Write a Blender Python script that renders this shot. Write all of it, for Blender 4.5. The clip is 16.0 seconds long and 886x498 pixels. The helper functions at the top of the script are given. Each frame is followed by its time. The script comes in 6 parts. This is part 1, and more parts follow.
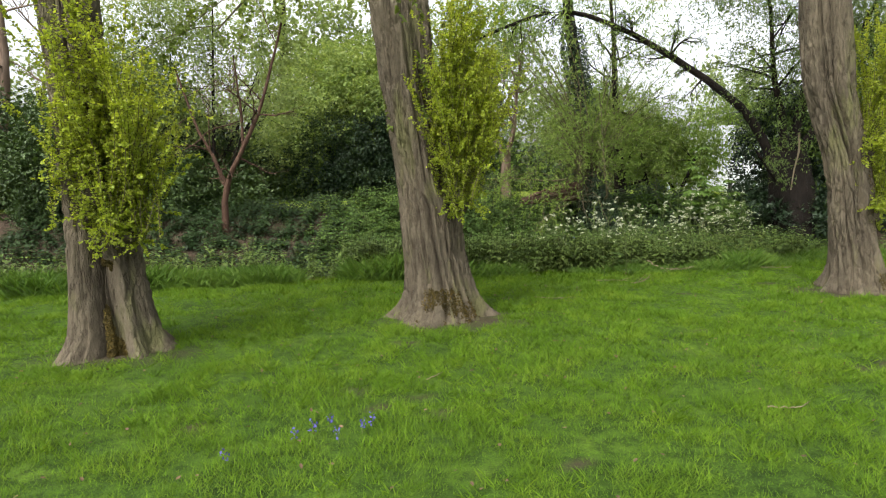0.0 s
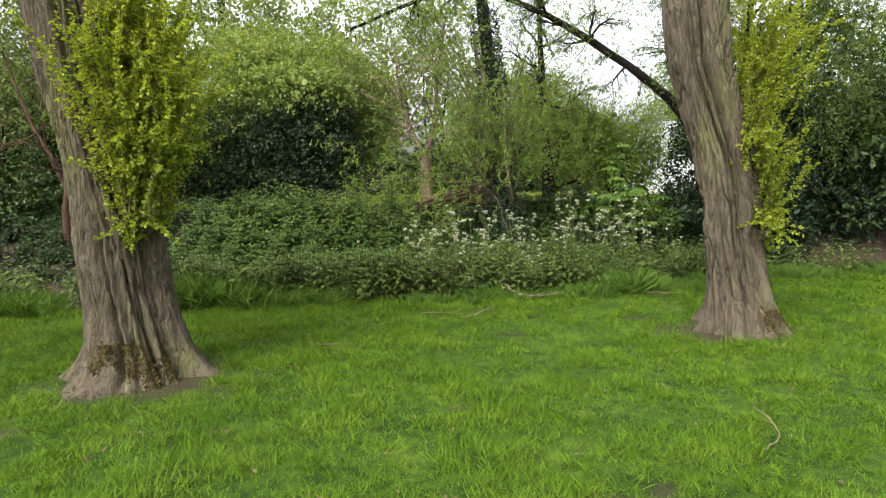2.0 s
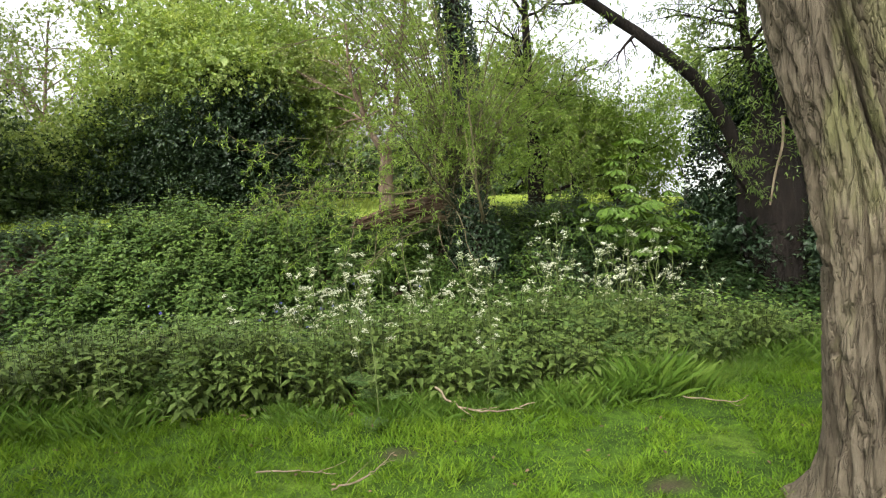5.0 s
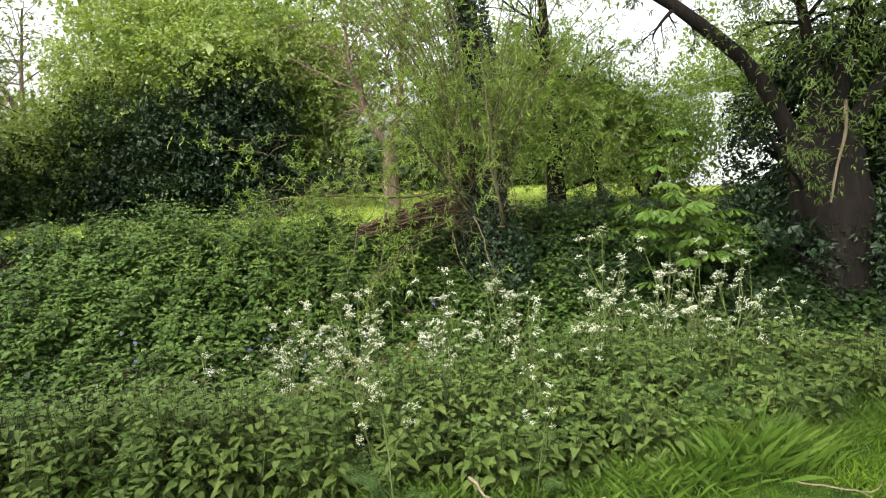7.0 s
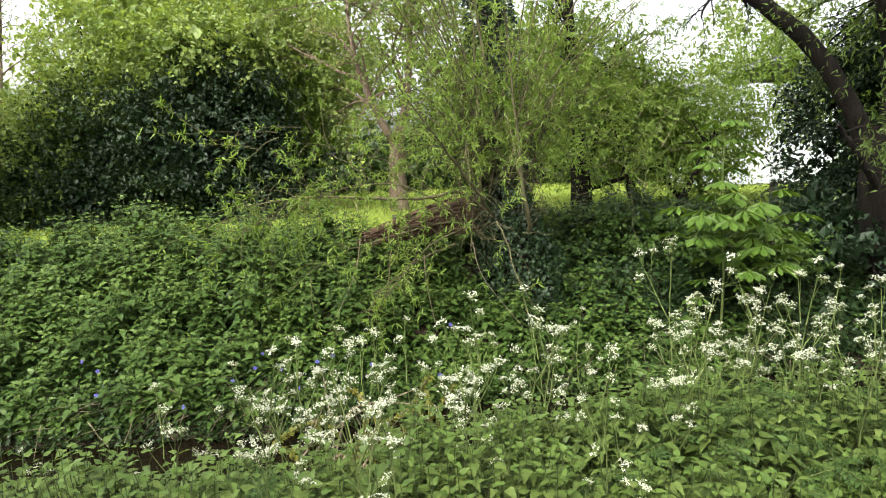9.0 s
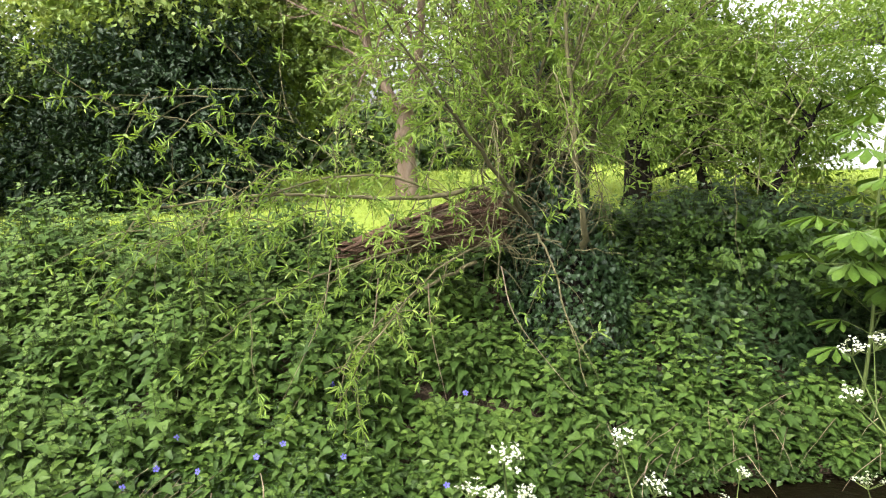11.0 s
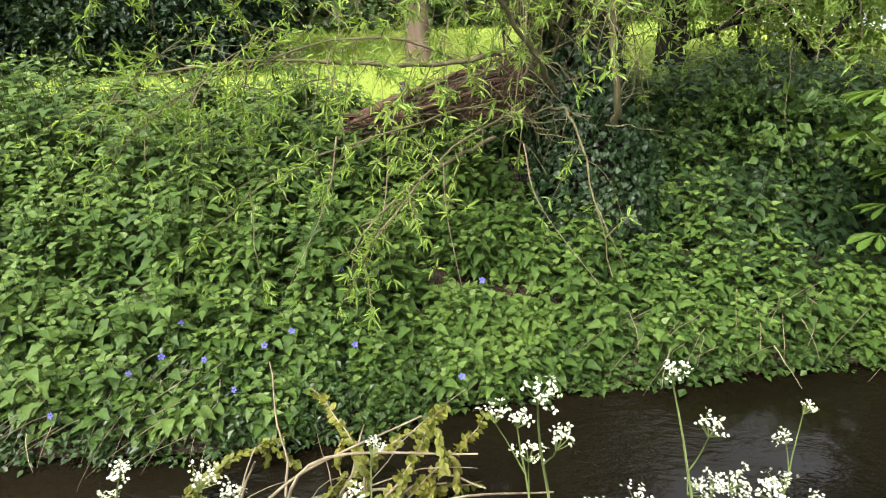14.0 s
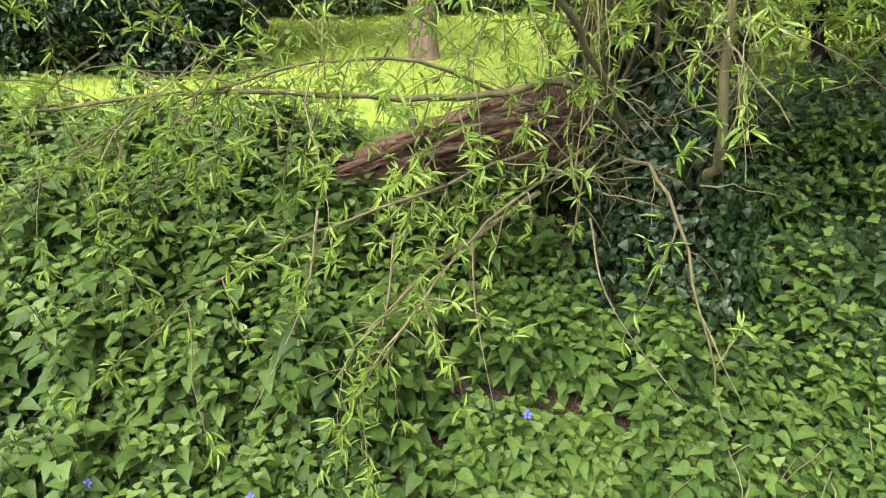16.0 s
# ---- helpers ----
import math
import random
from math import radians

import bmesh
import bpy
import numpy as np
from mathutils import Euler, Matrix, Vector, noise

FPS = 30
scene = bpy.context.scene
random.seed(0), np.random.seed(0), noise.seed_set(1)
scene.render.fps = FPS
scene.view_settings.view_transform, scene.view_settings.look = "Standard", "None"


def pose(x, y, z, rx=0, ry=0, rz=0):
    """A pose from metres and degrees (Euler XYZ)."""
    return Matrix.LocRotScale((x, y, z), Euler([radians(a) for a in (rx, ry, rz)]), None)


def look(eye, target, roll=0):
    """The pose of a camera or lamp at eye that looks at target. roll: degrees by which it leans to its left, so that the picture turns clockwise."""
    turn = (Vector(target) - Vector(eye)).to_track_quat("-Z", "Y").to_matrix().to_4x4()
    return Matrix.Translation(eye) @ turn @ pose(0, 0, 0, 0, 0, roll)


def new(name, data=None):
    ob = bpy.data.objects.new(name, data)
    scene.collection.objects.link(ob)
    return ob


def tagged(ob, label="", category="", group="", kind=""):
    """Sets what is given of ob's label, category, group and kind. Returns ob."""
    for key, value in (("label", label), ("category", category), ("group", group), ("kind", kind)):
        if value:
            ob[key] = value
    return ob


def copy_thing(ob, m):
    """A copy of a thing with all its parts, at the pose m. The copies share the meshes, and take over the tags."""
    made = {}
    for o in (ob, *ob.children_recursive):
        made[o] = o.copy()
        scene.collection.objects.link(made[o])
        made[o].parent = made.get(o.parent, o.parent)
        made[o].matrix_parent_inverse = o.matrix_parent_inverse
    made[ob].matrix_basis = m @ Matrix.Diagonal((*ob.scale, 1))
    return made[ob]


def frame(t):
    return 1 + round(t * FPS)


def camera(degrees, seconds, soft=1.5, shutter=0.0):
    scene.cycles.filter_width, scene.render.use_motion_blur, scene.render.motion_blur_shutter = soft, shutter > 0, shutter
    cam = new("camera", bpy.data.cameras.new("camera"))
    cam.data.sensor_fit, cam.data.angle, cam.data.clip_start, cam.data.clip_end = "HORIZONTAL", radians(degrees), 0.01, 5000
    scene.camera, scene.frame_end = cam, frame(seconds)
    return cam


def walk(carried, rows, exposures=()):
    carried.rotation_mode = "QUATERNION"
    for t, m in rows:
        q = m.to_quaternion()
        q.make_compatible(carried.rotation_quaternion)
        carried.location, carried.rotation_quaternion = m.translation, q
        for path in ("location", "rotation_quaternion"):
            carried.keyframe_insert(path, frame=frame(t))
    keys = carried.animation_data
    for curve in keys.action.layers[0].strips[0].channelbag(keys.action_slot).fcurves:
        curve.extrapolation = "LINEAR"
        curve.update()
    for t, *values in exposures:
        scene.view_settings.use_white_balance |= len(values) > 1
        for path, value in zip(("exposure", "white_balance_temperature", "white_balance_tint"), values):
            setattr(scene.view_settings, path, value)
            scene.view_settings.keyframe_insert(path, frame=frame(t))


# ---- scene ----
cam = camera(69.1, 16.0, 1.15)
PATH = [
    (0, (0.711, 1.649, 1.307), (0.721, 3.637, 1.083), -0.7),
    (0.5, (1.128, 1.796, 1.31), (1.136, 3.783, 1.083), -0.7),
    (1, (1.68, 2.049, 1.305), (1.686, 4.036, 1.077), -0.6),
    (1.5, (2.232, 2.533, 1.307), (2.236, 4.52, 1.082), -0.7),
    (2, (2.786, 3.322, 1.337), (2.797, 5.309, 1.108), -0.7),
    (2.5, (3.251, 4.222, 1.375), (3.265, 6.209, 1.145), -0.6),
    (3, (3.586, 5.082, 1.42), (3.601, 7.068, 1.183), -0.6),
    (3.5, (3.679, 5.777, 1.448), (3.69, 7.763, 1.209), -0.7),
    (4, (3.661, 6.164, 1.458), (3.671, 8.149, 1.215), -0.7),
    (4.2, (3.628, 6.221, 1.441), (3.638, 8.207, 1.208), -0.6),
    (6.3, (3.478, 6.565, 1.645), (3.47, 8.544, 1.356), -2.2),
    (6.5, (3.461, 6.736, 1.64), (3.452, 8.715, 1.349), -2.1),
    (7, (3.408, 7.345, 1.659), (3.402, 9.324, 1.366), -2.1),
    (7.5, (3.371, 7.683, 1.649), (3.363, 9.661, 1.354), -2.1),
    (8, (3.329, 7.922, 1.637), (3.321, 9.9, 1.341), -2.0),
    (8.5, (3.298, 8.188, 1.65), (3.285, 10.166, 1.353), -2.0),
    (9, (3.28, 8.345, 1.633), (3.262, 10.323, 1.334), -2.1),
    (9.2, (3.272, 8.486, 1.635), (3.252, 10.463, 1.334), -2.1),
    (11.3, (3.312, 10.442, 1.663), (3.221, 12.395, 1.242), -1.4),
    (11.5, (3.306, 10.448, 1.686), (3.212, 12.385, 1.199), -1.3),
    (12, (3.308, 10.42, 1.672), (3.204, 12.312, 1.031), -1.3),
    (12.5, (3.295, 10.403, 1.674), (3.192, 12.25, 0.914), -1.2),
    (13, (3.284, 10.466, 1.669), (3.178, 12.305, 0.891), -1.2),
    (13.5, (3.274, 10.603, 1.667), (3.163, 12.442, 0.891), -1.3),
    (14, (3.262, 10.669, 1.667), (3.145, 12.506, 0.886), -1.4),
    (14.5, (3.249, 10.775, 1.664), (3.122, 12.612, 0.883), -1.5),
    (15, (3.212, 10.995, 1.669), (3.087, 12.828, 0.879), -1.4),
    (15.5, (3.154, 11.434, 1.686), (3.03, 13.26, 0.882), -1.3),
    (16, (3.062, 11.888, 1.732), (2.962, 13.701, 0.892), -0.6),
]
walk(cam, [(t, look(eye, target, roll)) for t, eye, target, roll in PATH],
     exposures=((0, 1.66), (2, 1.79), (4, 1.94), (9.2, 2.14), (11.3, 2.54), (16, 2.54)))

# ---- world, sun, exposure ----
world = bpy.data.worlds.new("overcast_sky")
scene.world = world
world.use_nodes = True
wn, wl = world.node_tree.nodes, world.node_tree.links
wn.clear()
sky = wn.new("ShaderNodeTexSky")
sky.sky_type = "NISHITA"
sky.sun_disc = False
sky.sun_elevation, sky.sun_rotation = radians(52), radians(215)
sky.dust_density, sky.air_density, sky.ozone_density = 6.0, 1.0, 1.0
grey = wn.new("ShaderNodeHueSaturation")
grey.inputs["Saturation"].default_value = 0.22
back = wn.new("ShaderNodeBackground")
back.inputs["Strength"].default_value = 0.15
wout = wn.new("ShaderNodeOutputWorld")
wl.new(sky.outputs["Color"], grey.inputs["Color"])
wl.new(grey.outputs["Color"], back.inputs["Color"])
wl.new(back.outputs["Background"], wout.inputs["Surface"])

sun = new("sun", bpy.data.lights.new("sun", "SUN"))
sun.data.energy, sun.data.angle, sun.data.color = 0.7, radians(30), (1.0, 0.97, 0.92)
sun.matrix_world = look((-6, -9, 16), (0, 0, 0))


# ---- materials ----
def material(name):
    m = bpy.data.materials.new(name)
    m.use_nodes = True
    n, l = m.node_tree.nodes, m.node_tree.links
    b = n["Principled BSDF"]
    return m, n, l, b


def ramp(n, stops):
    r = n.new("ShaderNodeValToRGB")
    while len(r.color_ramp.elements) < len(stops):
        r.color_ramp.elements.new(0.5)
    for e, (p, c) in zip(r.color_ramp.elements, stops):
        e.position, e.color = p, (*c, 1)
    return r


def noise_tex(n, l, scale, detail=4, stretch=None, rough=0.55):
    tc = n.new("ShaderNodeTexCoord")
    t = n.new("ShaderNodeTexNoise")
    t.inputs["Scale"].default_value, t.inputs["Detail"].default_value, t.inputs["Roughness"].default_value = scale, detail, rough
    if stretch:
        mp = n.new("ShaderNodeMapping")
        mp.inputs["Scale"].default_value = stretch
        l.new(tc.outputs["Object"], mp.inputs["Vector"])
        l.new(mp.outputs["Vector"], t.inputs["Vector"])
    else:
        l.new(tc.outputs["Object"], t.inputs["Vector"])
    return t


def mix(n, l, fac, a, b, mode="MIX"):
    m = n.new("ShaderNodeMix")
    m.data_type, m.blend_type = "RGBA", mode
    for sock, v in ((m.inputs[0], fac), (m.inputs[6], a), (m.inputs[7], b)):
        if isinstance(v, (int, float)):
            sock.default_value = v
        elif isinstance(v, tuple):
            sock.default_value = (*v, 1)
        else:
            l.new(v, sock)
    return m.outputs[2]


def leaf_mat(name, dark, mid, light, rough=0.5, glow=0.3, patch=1.3, spec=0.28, mottle=60, low=0.75, high=1.15, leafy=0.55):
    """Leaves: each leaf its own tone, drifting in patches, letting some light through."""
    m, n, l, b = material(name)
    geo = n.new("ShaderNodeNewGeometry")
    r = ramp(n, [(0.0, dark), (0.5, mid), (1.0, light)])
    nz = noise_tex(n, l, patch, 3)
    am = n.new("ShaderNodeMath")
    am.operation = "MULTIPLY_ADD"
    am.inputs[1].default_value = leafy
    l.new(geo.outputs["Random Per Island"], am.inputs[0])
    sh = n.new("ShaderNodeMapRange")
    sh.inputs[1].default_value, sh.inputs[2].default_value = 0.3, 0.7
    sh.inputs[3].default_value, sh.inputs[4].default_value = 0.0, 1.0 - leafy
    l.new(nz.outputs["Fac"], sh.inputs[0])
    l.new(sh.outputs[0], am.inputs[2])
    l.new(am.outputs[0], r.inputs["Fac"])
    fine = noise_tex(n, l, mottle, 4)
    fr = ramp(n, [(0.3, (low * 0.95, low, low)), (0.7, (high, high, high * 0.96))])
    l.new(fine.outputs["Fac"], fr.inputs["Fac"])
    col = mix(n, l, 0.8, r.outputs["Color"], fr.outputs["Color"], "MULTIPLY")
    l.new(col, b.inputs["Base Color"])
    b.inputs["Roughness"].default_value = rough
    b.inputs["Specular IOR Level"].default_value = spec
    t = n.new("ShaderNodeBsdfTranslucent")
    warm = mix(n, l, 1.0, col, (1.15, 1.1, 0.55), "MULTIPLY")
    l.new(warm, t.inputs["Color"])
    ms = n.new("ShaderNodeMixShader")
    ms.inputs[0].default_value = glow
    l.new(b.outputs[0], ms.inputs[1])
    l.new(t.outputs[0], ms.inputs[2])
    l.new(ms.outputs[0], n["Material Output"].inputs["Surface"])
    return m


def bark_mat(name, dark, mid, light, scale=9.0, stretch=(1, 1, 0.22), moss=None, bump=0.6, plates=0):
    m, n, l, b = material(name)
    a = noise_tex(n, l, scale, 6, stretch, 0.65)
    r = ramp(n, [(0.25, dark), (0.5, mid), (0.75, light)])
    l.new(a.outputs["Fac"], r.inputs["Fac"])
    big = noise_tex(n, l, 2.2, 3, (1, 1, 0.5))
    br = ramp(n, [(0.35, (0.72, 0.70, 0.68)), (0.65, (1.12, 1.1, 1.05))])
    l.new(big.outputs["Fac"], br.inputs["Fac"])
    col = mix(n, l, 0.85, r.outputs["Color"], br.outputs["Color"], "MULTIPLY")
    if moss:
        g = noise_tex(n, l, 3.1, 5, (1.6, 1.6, 0.5))
        gr = ramp(n, [(0.56, (0, 0, 0)), (0.68, (0.8, 0.8, 0.8))])
        l.new(g.outputs["Fac"], gr.inputs["Fac"])
        col = mix(n, l, gr.outputs["Color"], col, moss)
    f = noise_tex(n, l, scale * 6, 5, (1, 1, 0.4), 0.7)
    relief = f.outputs["Fac"]
    if plates:
        # long thin cracks, and short ones across them
        crack = None
        for sc, st in ((7, (1, 1, 0.12)), (19, (1, 1, 0.22))):
            t = noise_tex(n, l, sc, 3, st, 0.6)
            d1, d2 = n.new("ShaderNodeMath"), n.new("ShaderNodeMath")
            d1.operation, d2.operation = "SUBTRACT", "ABSOLUTE"
            d1.inputs[1].default_value = 0.5
            l.new(t.outputs["Fac"], d1.inputs[0])
            l.new(d1.outputs[0], d2.inputs[0])
            rr = ramp(n, [(0.0, (0.35, 0.3, 0.27)), (0.008, (0.75, 0.73, 0.7)), (0.03, (1.05, 1.05, 1.05))])
            l.new(d2.outputs[0], rr.inputs["Fac"])
            crack = rr.outputs["Color"] if crack is None else mix(n, l, 1.0, crack, rr.outputs["Color"], "MULTIPLY")
        col = mix(n, l, 0.4, col, crack, "MULTIPLY")
        # overlapping flakes with raised edges
        fl = noise_tex(n, l, 7, 6, (1, 1, 0.22), 0.68)
        fm, ff = n.new("ShaderNodeMath"), n.new("ShaderNodeMath")
        fm.operation, ff.operation = "MULTIPLY", "FRACT"
        fm.inputs[1].default_value = 7.0
        l.new(fl.outputs["Fac"], fm.inputs[0])
        l.new(fm.outputs[0], ff.inputs[0])
        edge = ramp(n, [(0.0, (0.5, 0.47, 0.44)), (0.12, (0.95, 0.95, 0.95)), (0.9, (1.1, 1.1, 1.08)), (1.0, (1.2, 1.2, 1.18))])
        l.new(ff.outputs[0], edge.inputs["Fac"])
        col = mix(n, l, 0.1, col, edge.outputs["Color"], "MULTIPLY")
        s0 = n.new("ShaderNodeMath")
        s0.operation = "MULTIPLY_ADD"
        s0.inputs[1].default_value = 0.6
        l.new(ff.outputs[0], s0.inputs[0])
        l.new(crack, s0.inputs[2])
        crack = s0.outputs[0]
        s1 = n.new("ShaderNodeMath")
        s1.operation = "MULTIPLY_ADD"
        s1.inputs[1].default_value = 0.35
        l.new(relief, s1.inputs[0])
        l.new(crack, s1.inputs[2])
        relief = s1.outputs[0]
    l.new(col, b.inputs["Base Color"])
    b.inputs["Roughness"].default_value = 0.92
    b.inputs["Specular IOR Level"].default_value = 0.2
    bp = n.new("ShaderNodeBump")
    bp.inputs["Strength"].default_value, bp.inputs["Distance"].default_value = bump, 0.02
    l.new(relief, bp.inputs["Height"])
    l.new(bp.outputs[0], b.inputs["Normal"])
    return m


M_POPLAR_BARK = bark_mat("furrowed_grey_brown_bark", (0.062, 0.05, 0.034), (0.088, 0.074, 0.051), (0.12, 0.104, 0.075), 16, (1, 1, 0.5), moss=(0.1, 0.1, 0.04), bump=0.7, plates=1)
# dark bark taken to near black: the canopy's shade is in the colour
M_WILLOW_BARK = bark_mat("shade_darkened_willow_bark", (0.00351, 0.0026, 0.0018), (0.00936, 0.0067, 0.00468), (0.0195, 0.0149, 0.0108), 10, plates=1)
M_RED_BARK = bark_mat("reddish_bark", (0.0275, 0.0143, 0.0099), (0.0605, 0.0341, 0.022), (0.088, 0.055, 0.0385), 12)
M_DEAD_WOOD = bark_mat("torn_dead_wood", (0.0273, 0.0156, 0.0109), (0.0858, 0.0507, 0.0335), (0.187, 0.129, 0.0897), 13, (0.2, 1.6, 1.6), bump=1.0)
M_PALE_BARK = bark_mat("pale_flaking_bark", (0.0702, 0.0484, 0.0351), (0.14, 0.101, 0.0741), (0.211, 0.168, 0.133), 9)
M_TWIG = bark_mat("green_brown_twig", (0.0429, 0.039, 0.0195), (0.0858, 0.078, 0.039), (0.133, 0.121, 0.0663), 20, bump=0.2)
M_DRY_TWIG = bark_mat("dry_pale_twig", (0.0936, 0.0741, 0.0468), (0.172, 0.14, 0.0936), (0.257, 0.218, 0.156), 20, bump=0.2)
M_NETTLE_STEM = bark_mat("dark_green_nettle_stem", (0.0234, 0.0312, 0.0109), (0.039, 0.053, 0.0172), (0.0585, 0.0741, 0.0273), 18, bump=0.1)
M_STALK = bark_mat("pale_green_stalk", (0.0585, 0.0819, 0.0234), (0.0936, 0.125, 0.0374), (0.133, 0.164, 0.0585), 18, bump=0.1)

L_POPLAR = leaf_mat("yellow_green_poplar_leaf", (0.187, 0.244, 0.0249), (0.274, 0.336, 0.0349), (0.376, 0.425, 0.0582), 0.45, 0.58)
L_CANOPY = leaf_mat("poplar_canopy_leaf", (0.0666, 0.104, 0.0148), (0.111, 0.155, 0.0237), (0.163, 0.207, 0.037), 0.45, 0.45)
L_WILLOW = leaf_mat("willow_leaf", (0.0831, 0.139, 0.0232), (0.158, 0.24, 0.0426), (0.266, 0.346, 0.085), 0.42, 0.45)
L_POLLARD = leaf_mat("pollard_willow_leaf", (0.045, 0.078, 0.016), (0.088, 0.138, 0.028), (0.15, 0.205, 0.05), 0.45, 0.4)
L_NETTLE = leaf_mat("nettle_leaf", (0.0205, 0.0426, 0.00658), (0.0454, 0.0852, 0.0138), (0.0886, 0.14, 0.027), 0.58, 0.28, 2.0, 0.25, leafy=0.3)
L_NETTLE_NEAR = leaf_mat("near_bank_nettle_leaf", (0.0438, 0.0734, 0.0134), (0.0796, 0.117, 0.0233), (0.123, 0.162, 0.0375), 0.6, 0.3, 3.0, 0.25, leafy=0.3)
L_IVY = leaf_mat("ivy_leaf", (0.00592, 0.0163, 0.00444), (0.0133, 0.0311, 0.00814), (0.0296, 0.0555, 0.0148), 0.45, 0.1, 1.3, 0.3)
L_HOLLY = leaf_mat("dark_evergreen_leaf", (0.00594, 0.0152, 0.00528), (0.0119, 0.0264, 0.00924), (0.0297, 0.0495, 0.0198), 0.5, 0.12, 1.3, 0.25)
L_HAWTHORN = leaf_mat("hawthorn_leaf", (0.0891, 0.133, 0.0312), (0.178, 0.246, 0.0623), (0.304, 0.356, 0.124), 0.5, 0.48, 0.9)
L_HEDGE = leaf_mat("hedge_leaf", (0.0157, 0.0314, 0.00755), (0.0346, 0.0629, 0.0139), (0.066, 0.104, 0.0239), 0.5, 0.25, 0.7, 0.3)
L_FAR = leaf_mat("far_tree_leaf", (0.104, 0.141, 0.0444), (0.17, 0.222, 0.074), (0.252, 0.303, 0.126), 0.6, 0.5, 0.5)
L_PINE = leaf_mat("pine_needle", (0.037, 0.0555, 0.0259), (0.0666, 0.0888, 0.0444), (0.111, 0.133, 0.074), 0.6, 0.2, 0.6)
L_CHESTNUT = leaf_mat("horse_chestnut_leaf", (0.0407, 0.0829, 0.0104), (0.0681, 0.122, 0.017), (0.0962, 0.159, 0.0252), 0.42, 0.38, 3)
L_VINCA = leaf_mat("periwinkle_leaf", (0.00945, 0.0233, 0.00444), (0.0178, 0.0388, 0.00666), (0.0344, 0.0638, 0.0122), 0.38, 0.15, 3, 0.35)
L_FERN = leaf_mat("feathery_leaf", (0.0269, 0.0568, 0.0102), (0.0478, 0.0892, 0.0179), (0.0777, 0.125, 0.0298), 0.55, 0.35, 3)
L_YELLOWING = leaf_mat("yellowing_leaf", (0.074, 0.0962, 0.0148), (0.141, 0.148, 0.0222), (0.222, 0.2, 0.037), 0.55, 0.4, 3)
L_GRASS = leaf_mat("lawn_grass_blade", (0.0447, 0.093, 0.00488), (0.0809, 0.15, 0.00895), (0.142, 0.208, 0.0196), 0.7, 0.35, 2.2, 0.12, 13, 0.62, 1.25)
L_TALL = leaf_mat("tall_grass_blade", (0.0381, 0.0816, 0.00879), (0.072, 0.134, 0.0161), (0.118, 0.18, 0.0293), 0.5, 0.3, 1.2)
L_NETTLE_TIP = leaf_mat("young_nettle_leaf", (0.0461, 0.0832, 0.0141), (0.0768, 0.125, 0.0218), (0.109, 0.163, 0.032), 0.5, 0.32, 2.5, leafy=0.3)
# far lawn blades: open sunlight is put into this paler, yellower colour
L_SUNLIT_LAWN = leaf_mat("sun_painted_far_blade", (0.176, 0.24, 0.032), (0.248, 0.312, 0.052), (0.32, 0.368, 0.08), 0.5, 0.35, 0.9)
# darker bank leaves: the shade of the trees is put into the colour
L_BANK_SHADE = leaf_mat("shade_painted_bank_leaf", (0.0048, 0.0144, 0.00288), (0.0134, 0.0307, 0.00576), (0.0288, 0.0551, 0.0116), 0.48, 0.2, 1.8, 0.3, leafy=0.3)
L_MOSS = leaf_mat("moss_and_lichen", (0.0222, 0.017, 0.0074), (0.0481, 0.037, 0.0111), (0.111, 0.0777, 0.0192), 0.9, 0.05, 6, 0.1)
L_HERB = leaf_mat("waterside_leaf", (0.0139, 0.0302, 0.00503), (0.0302, 0.0579, 0.01), (0.0566, 0.0909, 0.0189), 0.5, 0.3, 3)
L_PETAL = leaf_mat("white_petal", (0.373, 0.391, 0.284), (0.497, 0.506, 0.408), (0.622, 0.622, 0.551), 0.6, 0.25, 4)
L_BLUE = leaf_mat("blue_violet_petal", (0.06, 0.05, 0.24), (0.09, 0.08, 0.32), (0.14, 0.13, 0.42), 0.6, 0.25, 4)
L_LITTER = leaf_mat("dead_leaf_litter", (0.0533, 0.0333, 0.02), (0.107, 0.0666, 0.037), (0.18, 0.127, 0.0733), 0.8, 0.1, 5)


